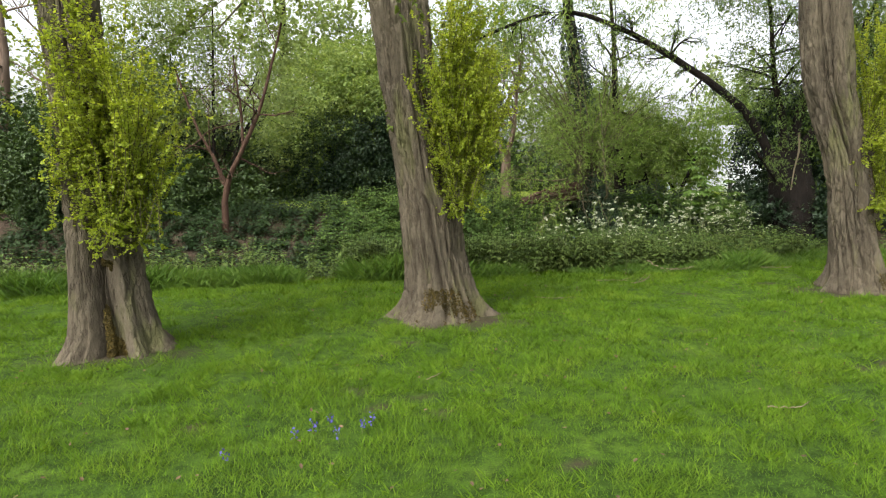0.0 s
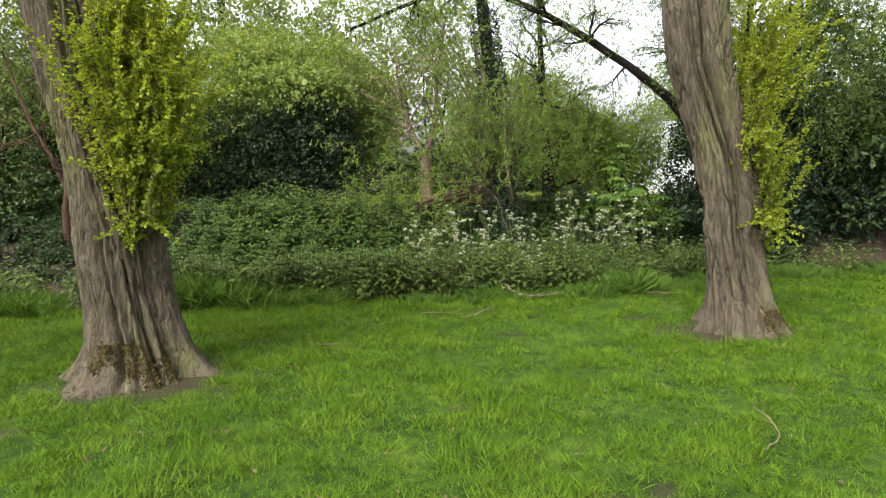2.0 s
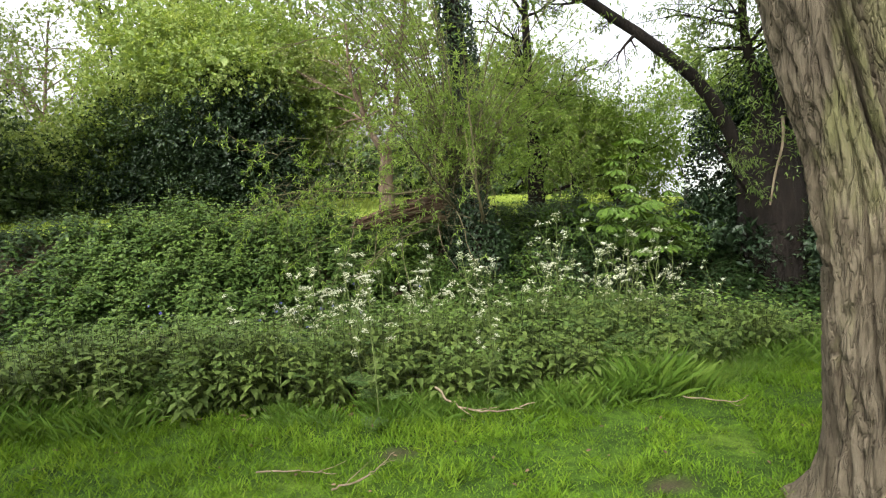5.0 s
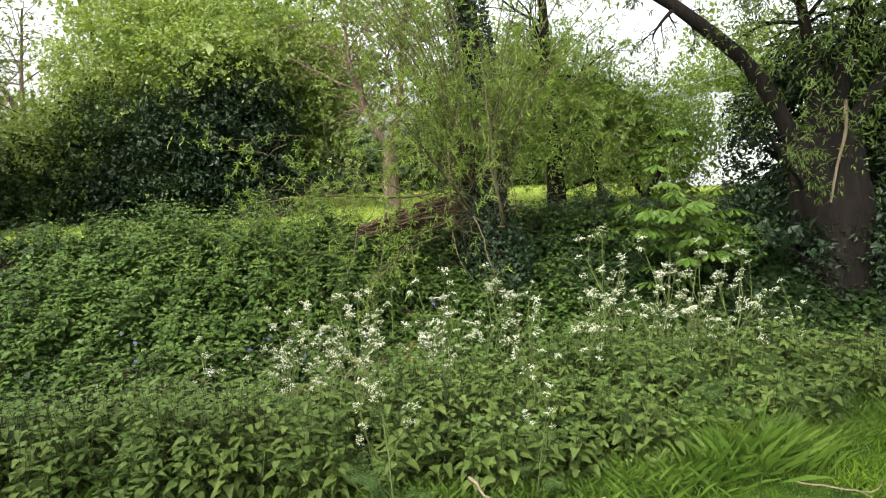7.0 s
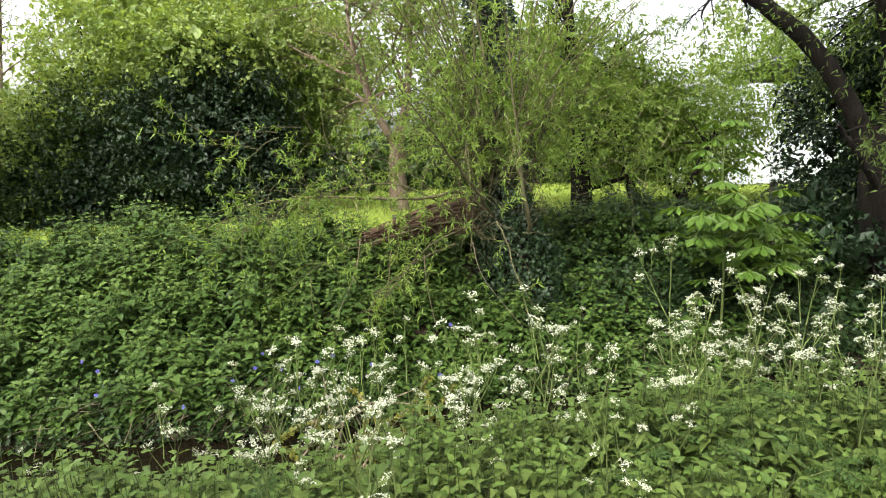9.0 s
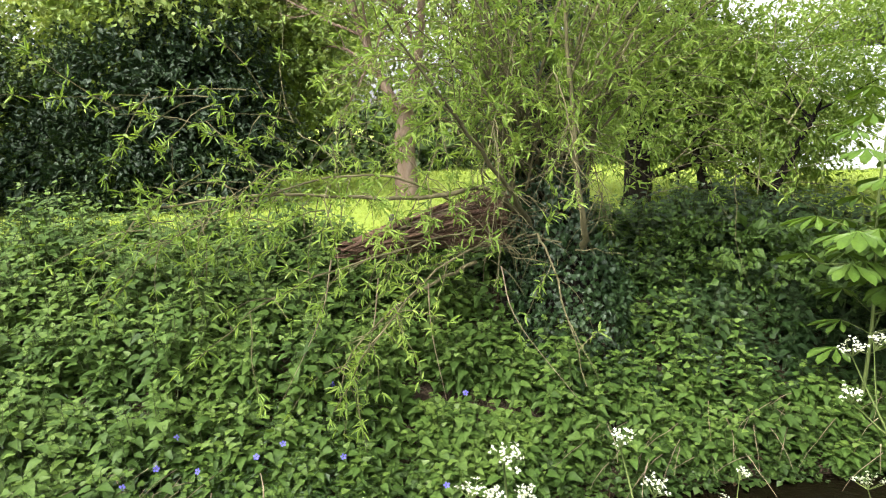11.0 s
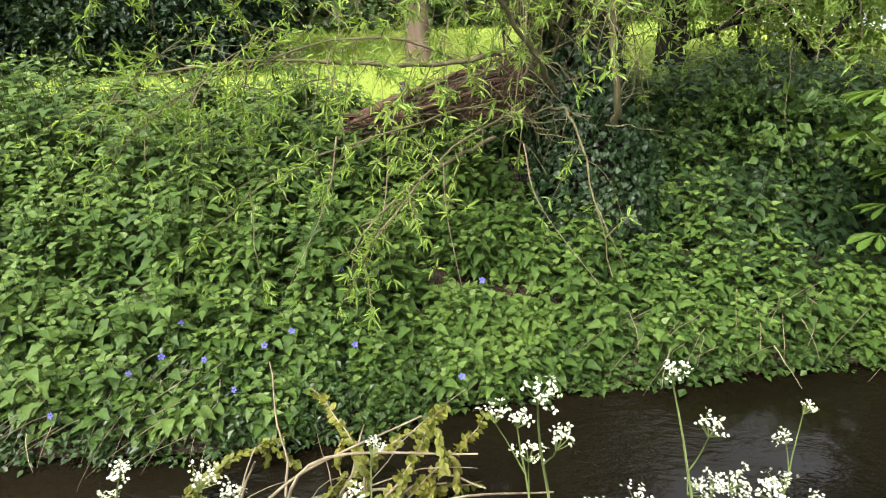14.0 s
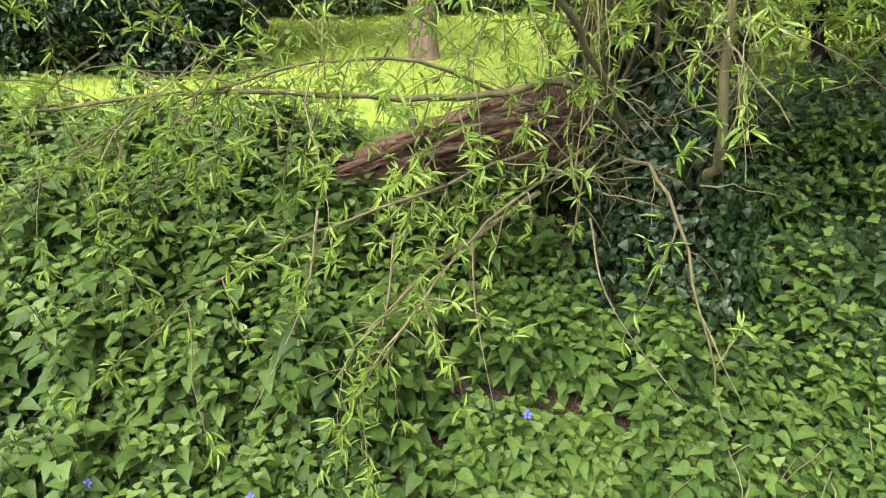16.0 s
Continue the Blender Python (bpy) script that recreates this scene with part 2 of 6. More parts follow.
def ground_mat():
    """Lawn soil and turf; bare damp earth in the channel and on the banks."""
    m, n, l, b = material("turf_and_earth")
    a = noise_tex(n, l, 2.0, 6)
    turf = ramp(n, [(0.3, (0.022, 0.048, 0.004)), (0.55, (0.04, 0.08, 0.006)), (0.75, (0.07, 0.11, 0.012))])
    l.new(a.outputs["Fac"], turf.inputs["Fac"])
    f = noise_tex(n, l, 110, 5)
    fr = ramp(n, [(0.35, (0.6, 0.6, 0.6)), (0.65, (1.4, 1.4, 1.3))])
    l.new(f.outputs["Fac"], fr.inputs["Fac"])
    turf_c = mix(n, l, 0.9, turf.outputs["Color"], fr.outputs["Color"], "MULTIPLY")
    cl = noise_tex(n, l, 11, 4)
    cr = ramp(n, [(0.38, (0.55, 0.6, 0.55)), (0.62, (1.25, 1.22, 1.2))])
    l.new(cl.outputs["Fac"], cr.inputs["Fac"])
    turf_c = mix(n, l, 1.0, turf_c, cr.outputs["Color"], "MULTIPLY")
    soil = ramp(n, [(0.3, (0.022, 0.015, 0.010)), (0.7, (0.07, 0.05, 0.033))])
    l.new(f.outputs["Fac"], soil.inputs["Fac"])
    at = n.new("ShaderNodeAttribute")
    at.attribute_name = "bare"
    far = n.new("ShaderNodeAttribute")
    far.attribute_name = "sunlit_far"
    # turf beyond the stream is painted lighter to read as sunlit
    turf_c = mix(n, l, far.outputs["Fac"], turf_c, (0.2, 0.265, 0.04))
    col = mix(n, l, at.outputs["Fac"], turf_c, soil.outputs["Color"])
    l.new(col, b.inputs["Base Color"])
    b.inputs["Roughness"].default_value = 0.95
    b.inputs["Specular IOR Level"].default_value = 0.15
    bp = n.new("ShaderNodeBump")
    bp.inputs["Strength"].default_value, bp.inputs["Distance"].default_value = 0.8, 0.03
    l.new(f.outputs["Fac"], bp.inputs["Height"])
    l.new(bp.outputs[0], b.inputs["Normal"])
    return m


def water_mat():
    m, n, l, b = material("brown_stream_water")
    a = noise_tex(n, l, 0.8, 3)
    r = ramp(n, [(0.35, (0.0035, 0.0027, 0.0014)), (0.7, (0.007, 0.0053, 0.003))])
    l.new(a.outputs["Fac"], r.inputs["Fac"])
    l.new(r.outputs["Color"], b.inputs["Base Color"])
    b.inputs["Roughness"].default_value = 0.06
    b.inputs["IOR"].default_value = 1.33
    w1 = noise_tex(n, l, 9, 3, (1, 1.6, 1))
    w2 = noise_tex(n, l, 28, 2, (0.8, 1.6, 1))
    w3 = noise_tex(n, l, 1.1, 2)
    wr = ramp(n, [(0.42, (0.05, 0.05, 0.05)), (0.62, (1, 1, 1))])
    l.new(w3.outputs["Fac"], wr.inputs["Fac"])
    s = n.new("ShaderNodeMath")
    s.operation = "MULTIPLY_ADD"
    s.inputs[1].default_value = 0.4
    l.new(w2.outputs["Fac"], s.inputs[0])
    l.new(w1.outputs["Fac"], s.inputs[2])
    bp = n.new("ShaderNodeBump")
    bp.inputs["Distance"].default_value = 0.014
    l.new(wr.outputs["Color"], bp.inputs["Strength"])
    l.new(s.outputs[0], bp.inputs["Height"])
    l.new(bp.outputs[0], b.inputs["Normal"])
    return m


def paint_mat(name, c, rough=0.6):
    m, n, l, b = material(name)
    a = noise_tex(n, l, 7, 5, (0.4, 1, 2))
    r = ramp(n, [(0.3, tuple(v * 0.82 for v in c)), (0.65, c)])
    l.new(a.outputs["Fac"], r.inputs["Fac"])
    l.new(r.outputs["Color"], b.inputs["Base Color"])
    b.inputs["Roughness"].default_value = rough
    return m


M_GROUND, M_WATER = ground_mat(), water_mat()
M_WHITE = paint_mat("weathered_white_paint", (0.56, 0.58, 0.6))
M_ROOF = paint_mat("grey_roof_felt", (0.16, 0.16, 0.16), 0.9)
M_FENCE = paint_mat("dark_weathered_timber", (0.07, 0.06, 0.05), 0.9)
M_STONE = paint_mat("pale_stone", (0.5, 0.48, 0.44), 0.9)


# ---- mesh helpers ----
def mesh_data(name, v, faces, mat, smooth=False):
    """A mesh from vertex rows and arrays of triangles or quads."""
    faces = [np.asarray(f, np.int32) for f in (faces if isinstance(faces, list) else [faces]) if len(f)]
    me = bpy.data.meshes.new(name)
    v = np.asarray(v, np.float32)
    me.vertices.add(len(v))
    me.vertices.foreach_set("co", v.ravel())
    loops = np.concatenate([f.ravel() for f in faces])
    sizes = np.concatenate([np.full(len(f), f.shape[1], np.int32) for f in faces])
    me.loops.add(len(loops))
    me.loops.foreach_set("vertex_index", loops)
    me.polygons.add(len(sizes))
    me.polygons.foreach_set("loop_start", np.r_[0, np.cumsum(sizes)[:-1]].astype(np.int32))
    me.polygons.foreach_set("use_smooth", np.full(len(sizes), smooth))
    me.update(calc_edges=True)
    me.materials.append(mat)
    return me


def add(name, geo, mat, parent=None, label="", smooth=False):
    ob = new(name, mesh_data(name, geo[0], geo[1], mat, smooth))
    ob.parent = parent
    return tagged(ob, label)


def thing(name, at, label, category, group="", kind=""):
    ob = new(name)
    ob.location = at
    return tagged(ob, label, category, group, kind)


def join(geos):
    """Several (vertices, face arrays) as one."""
    vs, fs, n = [], {}, 0
    for v, f in geos:
        for a in f if isinstance(f, list) else [f]:
            if len(a):
                fs.setdefault(np.shape(a)[1], []).append(np.asarray(a) + n)
        vs.append(v)
        n += len(v)
    return np.concatenate(vs), [np.concatenate(a) for a in fs.values()]


def unit(a):
    return a / (np.linalg.norm(a, axis=-1, keepdims=True) + 1e-9)


def hash3(i, seed):
    h = (i[..., 0] * 374761393 + i[..., 1] * 668265263 + i[..., 2] * 2147483647 + seed * 144665) & 0xFFFFFFFF
    h = ((h ^ (h >> 13)) * 1274126177) & 0xFFFFFFFF
    return ((h ^ (h >> 16)) & 0xFFFF) / 65535.0


def vnoise(p, seed=0):
    """Smooth value noise, 0 to 1, on rows of points."""
    p = np.asarray(p, float)
    i = np.floor(p).astype(np.int64)
    f = p - i
    f = f * f * (3 - 2 * f)
    out = 0
    for a in (0, 1):
        for b in (0, 1):
            for c in (0, 1):
                w = (f[..., 0] if a else 1 - f[..., 0]) * (f[..., 1] if b else 1 - f[..., 1]) * (f[..., 2] if c else 1 - f[..., 2])
                out = out + w * hash3(i + (a, b, c), seed)
    return out


def fbm(p, seed=0, octaves=4):
    p = np.asarray(p, float)
    return sum(vnoise(p * 2**o, seed + o) * 0.5**o for o in range(octaves)) / (2 - 0.5 ** (octaves - 1))


def flat3(x, y, z=0.0):
    x, y = np.broadcast_arrays(np.asarray(x, float), np.asarray(y, float))
    return np.stack([x, y, np.zeros_like(x) + z], -1)


# Leaf shapes: vertices (along, across, up) and triangles.
KITE = (np.array([(0, 0, 0), (0.42, 0.5, 0.06), (1, 0, -0.1), (0.42, -0.5, 0.06)]), [(0, 2, 1), (0, 3, 2)])
OVAL = (np.array([(0, 0, 0), (0.28, 0.42, 0.05), (0.68, 0.42, 0.02), (1, 0, -0.1), (0.68, -0.42, 0.02), (0.28, -0.42, 0.05), (0.5, 0, -0.03)]),
        [(0, 6, 1), (1, 6, 2), (2, 6, 3), (3, 6, 4), (4, 6, 5), (5, 6, 0)])
NETTLE = (np.array([(0, 0, 0), (-0.06, 0.30, 0.03), (0.14, 0.48, 0.06), (0.46, 0.33, 0.04), (1, 0, -0.18), (0.46, -0.33, 0.04), (0.14, -0.48, 0.06), (-0.06, -0.30, 0.03), (0.40, 0, -0.03)]),
          [(0, 2, 1), (0, 8, 2), (8, 3, 2), (8, 4, 3), (0, 7, 6), (0, 6, 8), (8, 6, 5), (8, 5, 4)])
HEART = (np.array([(0, 0, 0), (0.1, 0.46, 0.09), (0.52, 0.30, 0.05), (1, 0, -0.18), (0.52, -0.30, 0.05), (0.1, -0.46, 0.09), (0.45, 0, 0.02)]), [(0, 6, 1), (6, 2, 1), (6, 3, 2), (0, 5, 6), (6, 5, 4), (6, 4, 3)])
LANCE = (np.array([(0, 0, 0), (0.3, 0.5, 0.03), (0.65, 0.38, 0.0), (1, 0, -0.14), (0.65, -0.38, 0.0), (0.3, -0.5, 0.03)]), [(0, 2, 1), (0, 3, 2), (0, 4, 3), (0, 5, 4)])
BLADE = (np.array([(0, 0.5, 0), (0, -0.5, 0), (0.55, 0.32, -0.06), (0.55, -0.32, -0.06), (1, 0, -0.22)]), [(0, 1, 3), (0, 3, 2), (2, 3, 4)])
SLIVER = (np.array([(0, 0.5, 0), (0, -0.5, 0), (1, 0, -0.12)]), [(0, 1, 2)])
SPIKE = (np.array([(0, 0.5, 0), (0, -0.5, 0), (0.6, 0, -0.05), (1, 0, -0.2)]), [(0, 1, 2), (0, 2, 3)])
OBOVATE = (np.array([(0, 0, 0), (0.35, 0.14, 0.03), (0.7, 0.42, 0.02), (0.88, 0.3, -0.03), (1, 0, -0.1), (0.88, -0.3, -0.03), (0.7, -0.42, 0.02), (0.35, -0.14, 0.03), (0.6, 0, -0.06)]),
           [(0, 8, 1), (1, 8, 2), (2, 8, 3), (3, 8, 4), (4, 8, 5), (5, 8, 6), (6, 8, 7), (7, 8, 0)])


def leaves(p, d, n, length, width, shape=KITE):
    """Leaves at points p, along d, facing n."""
    d = unit(d)
    s = unit(np.cross(n, d))
    u = np.cross(d, s)
    tv, tf = shape
    length = np.broadcast_to(length, len(p))[:, None, None]
    width = np.broadcast_to(width, len(p))[:, None, None]
    v = p[:, None] + d[:, None] * (tv[None, :, :1] * length) + s[:, None] * (tv[None, :, 1:2] * width) + u[:, None] * (tv[None, :, 2:] * length)
    f = (np.arange(len(p)) * len(tv))[:, None, None] + np.array(tf)[None]
    return v.reshape(-1, 3), [f.reshape(-1, 3)]


def tube(p, r, k=6, cap=True):
    """A round tapering stem along a line of points."""
    p = np.asarray(p, float)
    r = np.broadcast_to(np.asarray(r, float), len(p))
    t = unit(np.gradient(p, axis=0))
    ref = np.array([0, 0, 1.0]) if abs(t[0, 2]) < 0.9 else np.array([1.0, 0, 0])
    a = unit(np.cross(t, ref))
    b = np.cross(t, a)
    g = np.arange(k) / k * 2 * np.pi
    v = p[:, None] + (a[:, None] * np.cos(g)[None, :, None] + b[:, None] * np.sin(g)[None, :, None]) * r[:, None, None]
    i = np.arange(len(p) - 1)[:, None] * k
    j, j2 = np.arange(k)[None], (np.arange(k)[None] + 1) % k
    q = np.stack([i + j, i + j2, i + k + j2, i + k + j], -1).reshape(-1, 4)
    v = v.reshape(-1, 3)
    if not cap:
        return v, [q]
    e = len(v)
    tri = [(e, m, (m + 1) % k) for m in range(k)] + [(e + 1, e - k + (m + 1) % k, e - k + m) for m in range(k)]
    return np.concatenate([v, p[:1], p[-1:]]), [q, np.array(tri)]


def spline(points, n):
    """A smooth line through a few points."""
    p = np.asarray(points, float)
    p = np.concatenate([[2 * p[0] - p[1]], p, [2 * p[-1] - p[-2]]])
    s = np.linspace(0, len(p) - 3 - 1e-6, n)
    i = s.astype(int)
    u = (s - i)[:, None]
    a, b, c, d = p[i], p[i + 1], p[i + 2], p[i + 3]
    return 0.5 * (2 * b + (c - a) * u + (2 * a - 5 * b + 4 * c - d) * u**2 + (3 * b - a - 3 * c + d) * u**3)


def wander(rng, start, way, length, n, rough=0.25, droop=0.0):
    """A crooked line from start along way."""
    p, d = [np.array(start, float)], unit(np.array(way, float))
    for _ in range(n - 1):
        d = unit(d + rng.normal(0, rough, 3) + (0, 0, -droop))
        p.append(p[-1] + d * length / (n - 1))
    return np.array(p)


def grow(rng, start, way, length, radius, depth, kids=5, spread=0.7, rough=0.16, droop=0.0, shrink=0.55, lift=0.15):
    """A branching limb: its tubes, and the lines of its last twigs."""
    n = 9 if depth > 1 else 6
    line = wander(rng, start, way, length, n, rough, droop)
    radii = np.linspace(radius, radius * (0.35 if depth else 0.25), n)
    stems, twigs = [tube(line, radii, 8 if radius > 0.04 else 5 if radius > 0.012 else 3, radius > 0.02)], []
    if depth == 0:
        return stems, [line]
    for k in range(kids):
        s = 0.25 + 0.75 * (k + rng.random()) / kids
        i = min(int(s * (n - 1)), n - 2)
        d = unit(line[i + 1] - line[i]) + unit(rng.normal(0, 1, 3)) * spread + (0, 0, lift)
        a, b = grow(rng, line[i] + (line[i + 1] - line[i]) * (s * (n - 1) - i), d, length * shrink * rng.uniform(0.7, 1.2), radii[i] * 0.55, depth - 1, kids, spread, rough, droop * 1.3, shrink, lift)
        stems += a
        twigs += b
    return stems, twigs


def on_twigs(rng, lines, per_metre, length, width, shape=KITE, tilt=0.8, sag=0.2, start=0.15):
    """Leaves set alternately along twigs."""
    ps, ds = [], []
    for line in lines:
        seg = np.linalg.norm(np.diff(line, axis=0), axis=1)
        n = max(2, int(seg.sum() * per_metre))
        s = np.sort(rng.uniform(start, 1, n)) * (len(line) - 1)
        i = np.minimum(s.astype(int), len(line) - 2)
        ps.append(line[i] + (line[i + 1] - line[i]) * (s - i)[:, None])
        ds.append(unit(line[i + 1] - line[i]))
    p, d = np.concatenate(ps), np.concatenate(ds)
    out = unit(np.cross(d, rng.normal(0, 1, p.shape)))
    way = unit(d * (1 - tilt * 0.5) + out * tilt + np.array([0, 0, -sag]))
    nor = unit(np.array([0, 0, 1.0]) + rng.normal(0, 0.5, p.shape))
    k = rng.uniform(0.6, 1.15, len(p))
    return leaves(p, way, nor, length * k, width * k, shape)


def stars(rng, lines, per_metre, rays, length, width, shape=KITE):
    """Starry tufts of narrow leaves along twigs, and one at each tip."""
    ps, ds = [], []
    for line in lines:
        n = max(1, int(np.linalg.norm(np.diff(line, axis=0), axis=1).sum() * per_metre))
        s = np.concatenate([rng.uniform(0.2, 1, n), [1.0]]) * (len(line) - 1)
        i = np.minimum(s.astype(int), len(line) - 2)
        ps.append(line[i] + (line[i + 1] - line[i]) * (s - i)[:, None])
        ds.append(unit(line[i + 1] - line[i]))
    p, d = np.repeat(np.concatenate(ps), rays, 0), np.repeat(np.concatenate(ds), rays, 0)
    way = unit(rng.normal(0, 1, p.shape)) + d * 0.5 + np.array([0, 0, 0.05])
    k = rng.uniform(0.55, 1.2, len(p))
    return leaves(p + rng.normal(0, 0.006, p.shape), way, np.array([0, 0, 1.0]) + rng.normal(0, 0.6, p.shape), length * k, width * k, shape)


def sprays(rng, o, d, size, count, length, width, shape=KITE, sag=0.25):
    """Short leafy sprays at points o, heading d: foliage for dense crowns."""
    m = len(o)
    size = np.broadcast_to(size, m)
    s = rng.random((m, count))
    bend = unit(rng.normal(0, 1, (m, 3)))
    p = o[:, None] + (unit(d)[:, None] * s[..., None] + bend[:, None] * (s[..., None] ** 2) * 0.4 - np.array([0, 0, sag]) * (s[..., None] ** 2)) * size[:, None, None]
    p = p + rng.normal(0, 0.10, p.shape) * size[:, None, None]
    way = unit(d)[:, None] * 0.6 + unit(rng.normal(0, 1, p.shape)) * 0.9 + np.array([0, 0, -0.2])
    nor = np.array([0, 0, 1.0]) + rng.normal(0, 0.55, p.shape) + unit(d)[:, None] * 0.4
    k = rng.uniform(0.6, 1.2, (m, count)).ravel()
    return leaves(p.reshape(-1, 3), way.reshape(-1, 3), nor.reshape(-1, 3), length * k, width * k, shape)


def crown_sites(rng, blobs, n, hollow=0.55, ragged=0.45, seed=0):
    """Points in the outer part of ragged ellipsoids, and their outward ways. blobs: rows of centre and radii."""
    blobs = np.array(blobs, float)
    vol = np.prod(blobs[:, 3:], axis=1) ** (2 / 3)
    b = blobs[rng.choice(len(blobs), n * 2, p=vol / vol.sum())]
    u = unit(rng.normal(0, 1, (n * 2, 3)))
    lump = 1 - ragged + ragged * 2 * fbm(u * 2.2 + b[:, :3] * 0.9, seed, 3)
    r = (hollow + (1 - hollow) * rng.random(n * 2) ** 0.6) * lump
    p = b[:, :3] + u * b[:, 3:] * r[:, None]
    keep = fbm(p * 1.1, seed + 9, 3) > 0.40
    p, u = p[keep][:n], u[keep][:n]
    return p, unit(u / 1.0 + np.array([0, 0, 0.25]))


# ---- lie of the land ----
def verge(x):
    """Where the mown lawn ends and the near bank's growth begins."""
    return np.interp(x, [-30, -4, -2, 0, 1, 2, 2.7, 3.5, 4.1, 5.2, 6.6, 9, 30], [7.5, 9.1, 9.55, 9.85, 10.0, 10.05, 10.12, 10.17, 10.28, 10.6, 11.3, 11.6, 11.4])


def far_edge(x):
    """The waterline under the far bank."""
    return np.interp(x, [-30, -4, 0.2, 1.7, 2.5, 3.1, 4.0, 5.3, 6.5, 9, 30], [11.3, 12.7, 13.05, 13.15, 13.3, 13.6, 13.8, 14.05, 14.15, 14.05, 13.8])


def near_edge(x):
    return far_edge(x) - 1.75 + 0.12 * np.sin(np.asarray(x) * 1.7)


WATER = -0.55


def height(x, y):
    """The ground's height."""
    x, y = np.broadcast_arrays(np.asarray(x, float), np.asarray(y, float))
    lawn = 0.05 * (fbm(flat3(x * 0.5, y * 0.5), 3, 3) - 0.5) + 0.02 * (fbm(flat3(x * 3, y * 3), 5, 2) - 0.5)
    d1, d2 = y - near_edge(x), y - far_edge(x)
    near = np.interp(d1, [-1.2, -0.45, -0.12, 0.05, 0.5], [0.0, -0.08, -0.32, -0.6, -0.85])
    far = np.interp(d2, [-0.6, 0.0, 0.12, 0.45, 1.0, 1.8, 3.0, 40, 300], [-0.85, -0.6, -0.48, -0.3, 0.08, 0.48, 0.70, 0.85, 1.2])
    z = np.where(d1 < 0.6, near, far)
    return z + lawn * np.where((d1 > -0.5) & (d2 < 0.3), 0.4, 1.0)


def bare(x, y):
    """1 where earth shows: the channel, the shaded banks, tree feet and worn patches."""
    d1, d2 = y - near_edge(x), y - far_edge(x)
    b = np.clip((y - verge(x) - 0.2) / 0.25, 0, 1) * np.clip((2.9 - d2) / 0.4, 0, 1) 
    for cx, cy, r in ((0.85, 7.45, 0.62), (-1.75, 6.45, 0.5), (5.2, 8.62, 0.55), (3.69, 5.88, 0.08), (3.52, 5.8, 0.08), (0.18, 5.47, 0.10), (0.35, 5.2, 0.08), (0.45, 6.6, 0.13), (5.9, 7.5, 0.08), (2.9, 6.9, 0.07), (1.3, 4.4, 0.07), (4.6, 9.2, 0.12), (0.55, 5.35, 0.07), (0.7, 5.05, 0.08), (-0.6, 4.9, 0.06), (4.9, 5.5, 0.09), (4.6, 5.45, 0.07), (1.6, 6.1, 0.06), (3.4, 8.6, 0.08), (3.3, 9.6, 0.12)):
        d = np.hypot(x - cx, (y - cy) * 1.3) / r
        b = np.maximum(b, np.clip(1.25 - d + (fbm(flat3(x * 7, y * 7), 8, 2) - 0.5) * 1.2, 0, 1))
    return b


def build_ground():
    xs = np.concatenate([[-900, -400, -200, -100, -60, -40, -28, -20, -15, -11.5], np.arange(-9, 12.01, 0.12), [14, 17, 21, 28, 40, 60, 100, 200, 400, 900]])
    ys = np.concatenate([[-900, -300, -100, -40, -20, -10, -5, -2], np.arange(0, 19.01, 0.085), [19.6, 20.5, 22, 24, 27, 31, 36, 42, 50, 65, 90, 140, 220, 400, 900]])
    gx, gy = np.meshgrid(xs, ys)
    v = np.stack([gx, gy, height(gx, gy)], -1).reshape(-1, 3)
    w, h = len(xs), len(ys)
    i = (np.arange(h - 1)[:, None] * w + np.arange(w - 1)[None]).ravel()
    ob = add("ground", (v, [np.stack([i, i + 1, i + w + 1, i + w], -1)]), M_GROUND, smooth=True)
    at = ob.data.attributes.new("bare", "FLOAT", "POINT")
    at.data.foreach_set("value", bare(v[:, 0], v[:, 1]).astype(np.float32))
    # mask of the far ground that gets the painted sunlight
    at = ob.data.attributes.new("sunlit_far", "FLOAT", "POINT")
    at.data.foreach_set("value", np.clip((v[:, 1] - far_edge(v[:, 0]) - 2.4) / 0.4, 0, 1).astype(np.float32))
    tagged(ob, "green park lawn sloping to an earthy stream bank", "ground", kind="structure")
    # the stream
    xs = np.concatenate([[-60, -30, -15], np.arange(-9, 12.1, 0.5), [15, 30, 60]])
    a, b = near_edge(xs) - 0.5, far_edge(xs) + 0.5
    v = np.concatenate([np.stack([xs, a, 0 * xs + WATER], -1), np.stack([xs, b, 0 * xs + WATER], -1)])
    i, n = np.arange(len(xs) - 1), len(xs)
    tagged(add("water", (v, [np.stack([i, i + 1, i + n + 1, i + n], -1)]), M_WATER), "shallow brown stream with rippled reflecting surface", "stream", kind="structure")


build_ground()


# ---- lawn and grasses ----
def blades(rng, x, y, length, width, shape, lean=0.55):
    p = np.stack([x, y, height(x, y) - 0.005], -1)
    g = rng.uniform(0, 2 * np.pi, len(x))
    d = np.stack([np.cos(g) * lean, np.sin(g) * lean, np.ones(len(x))], -1) + rng.normal(0, 0.22, p.shape)
    n = np.stack([-np.cos(g), -np.sin(g), 0.3 + 0 * g], -1)
    return leaves(p, d, n, length, width, shape)


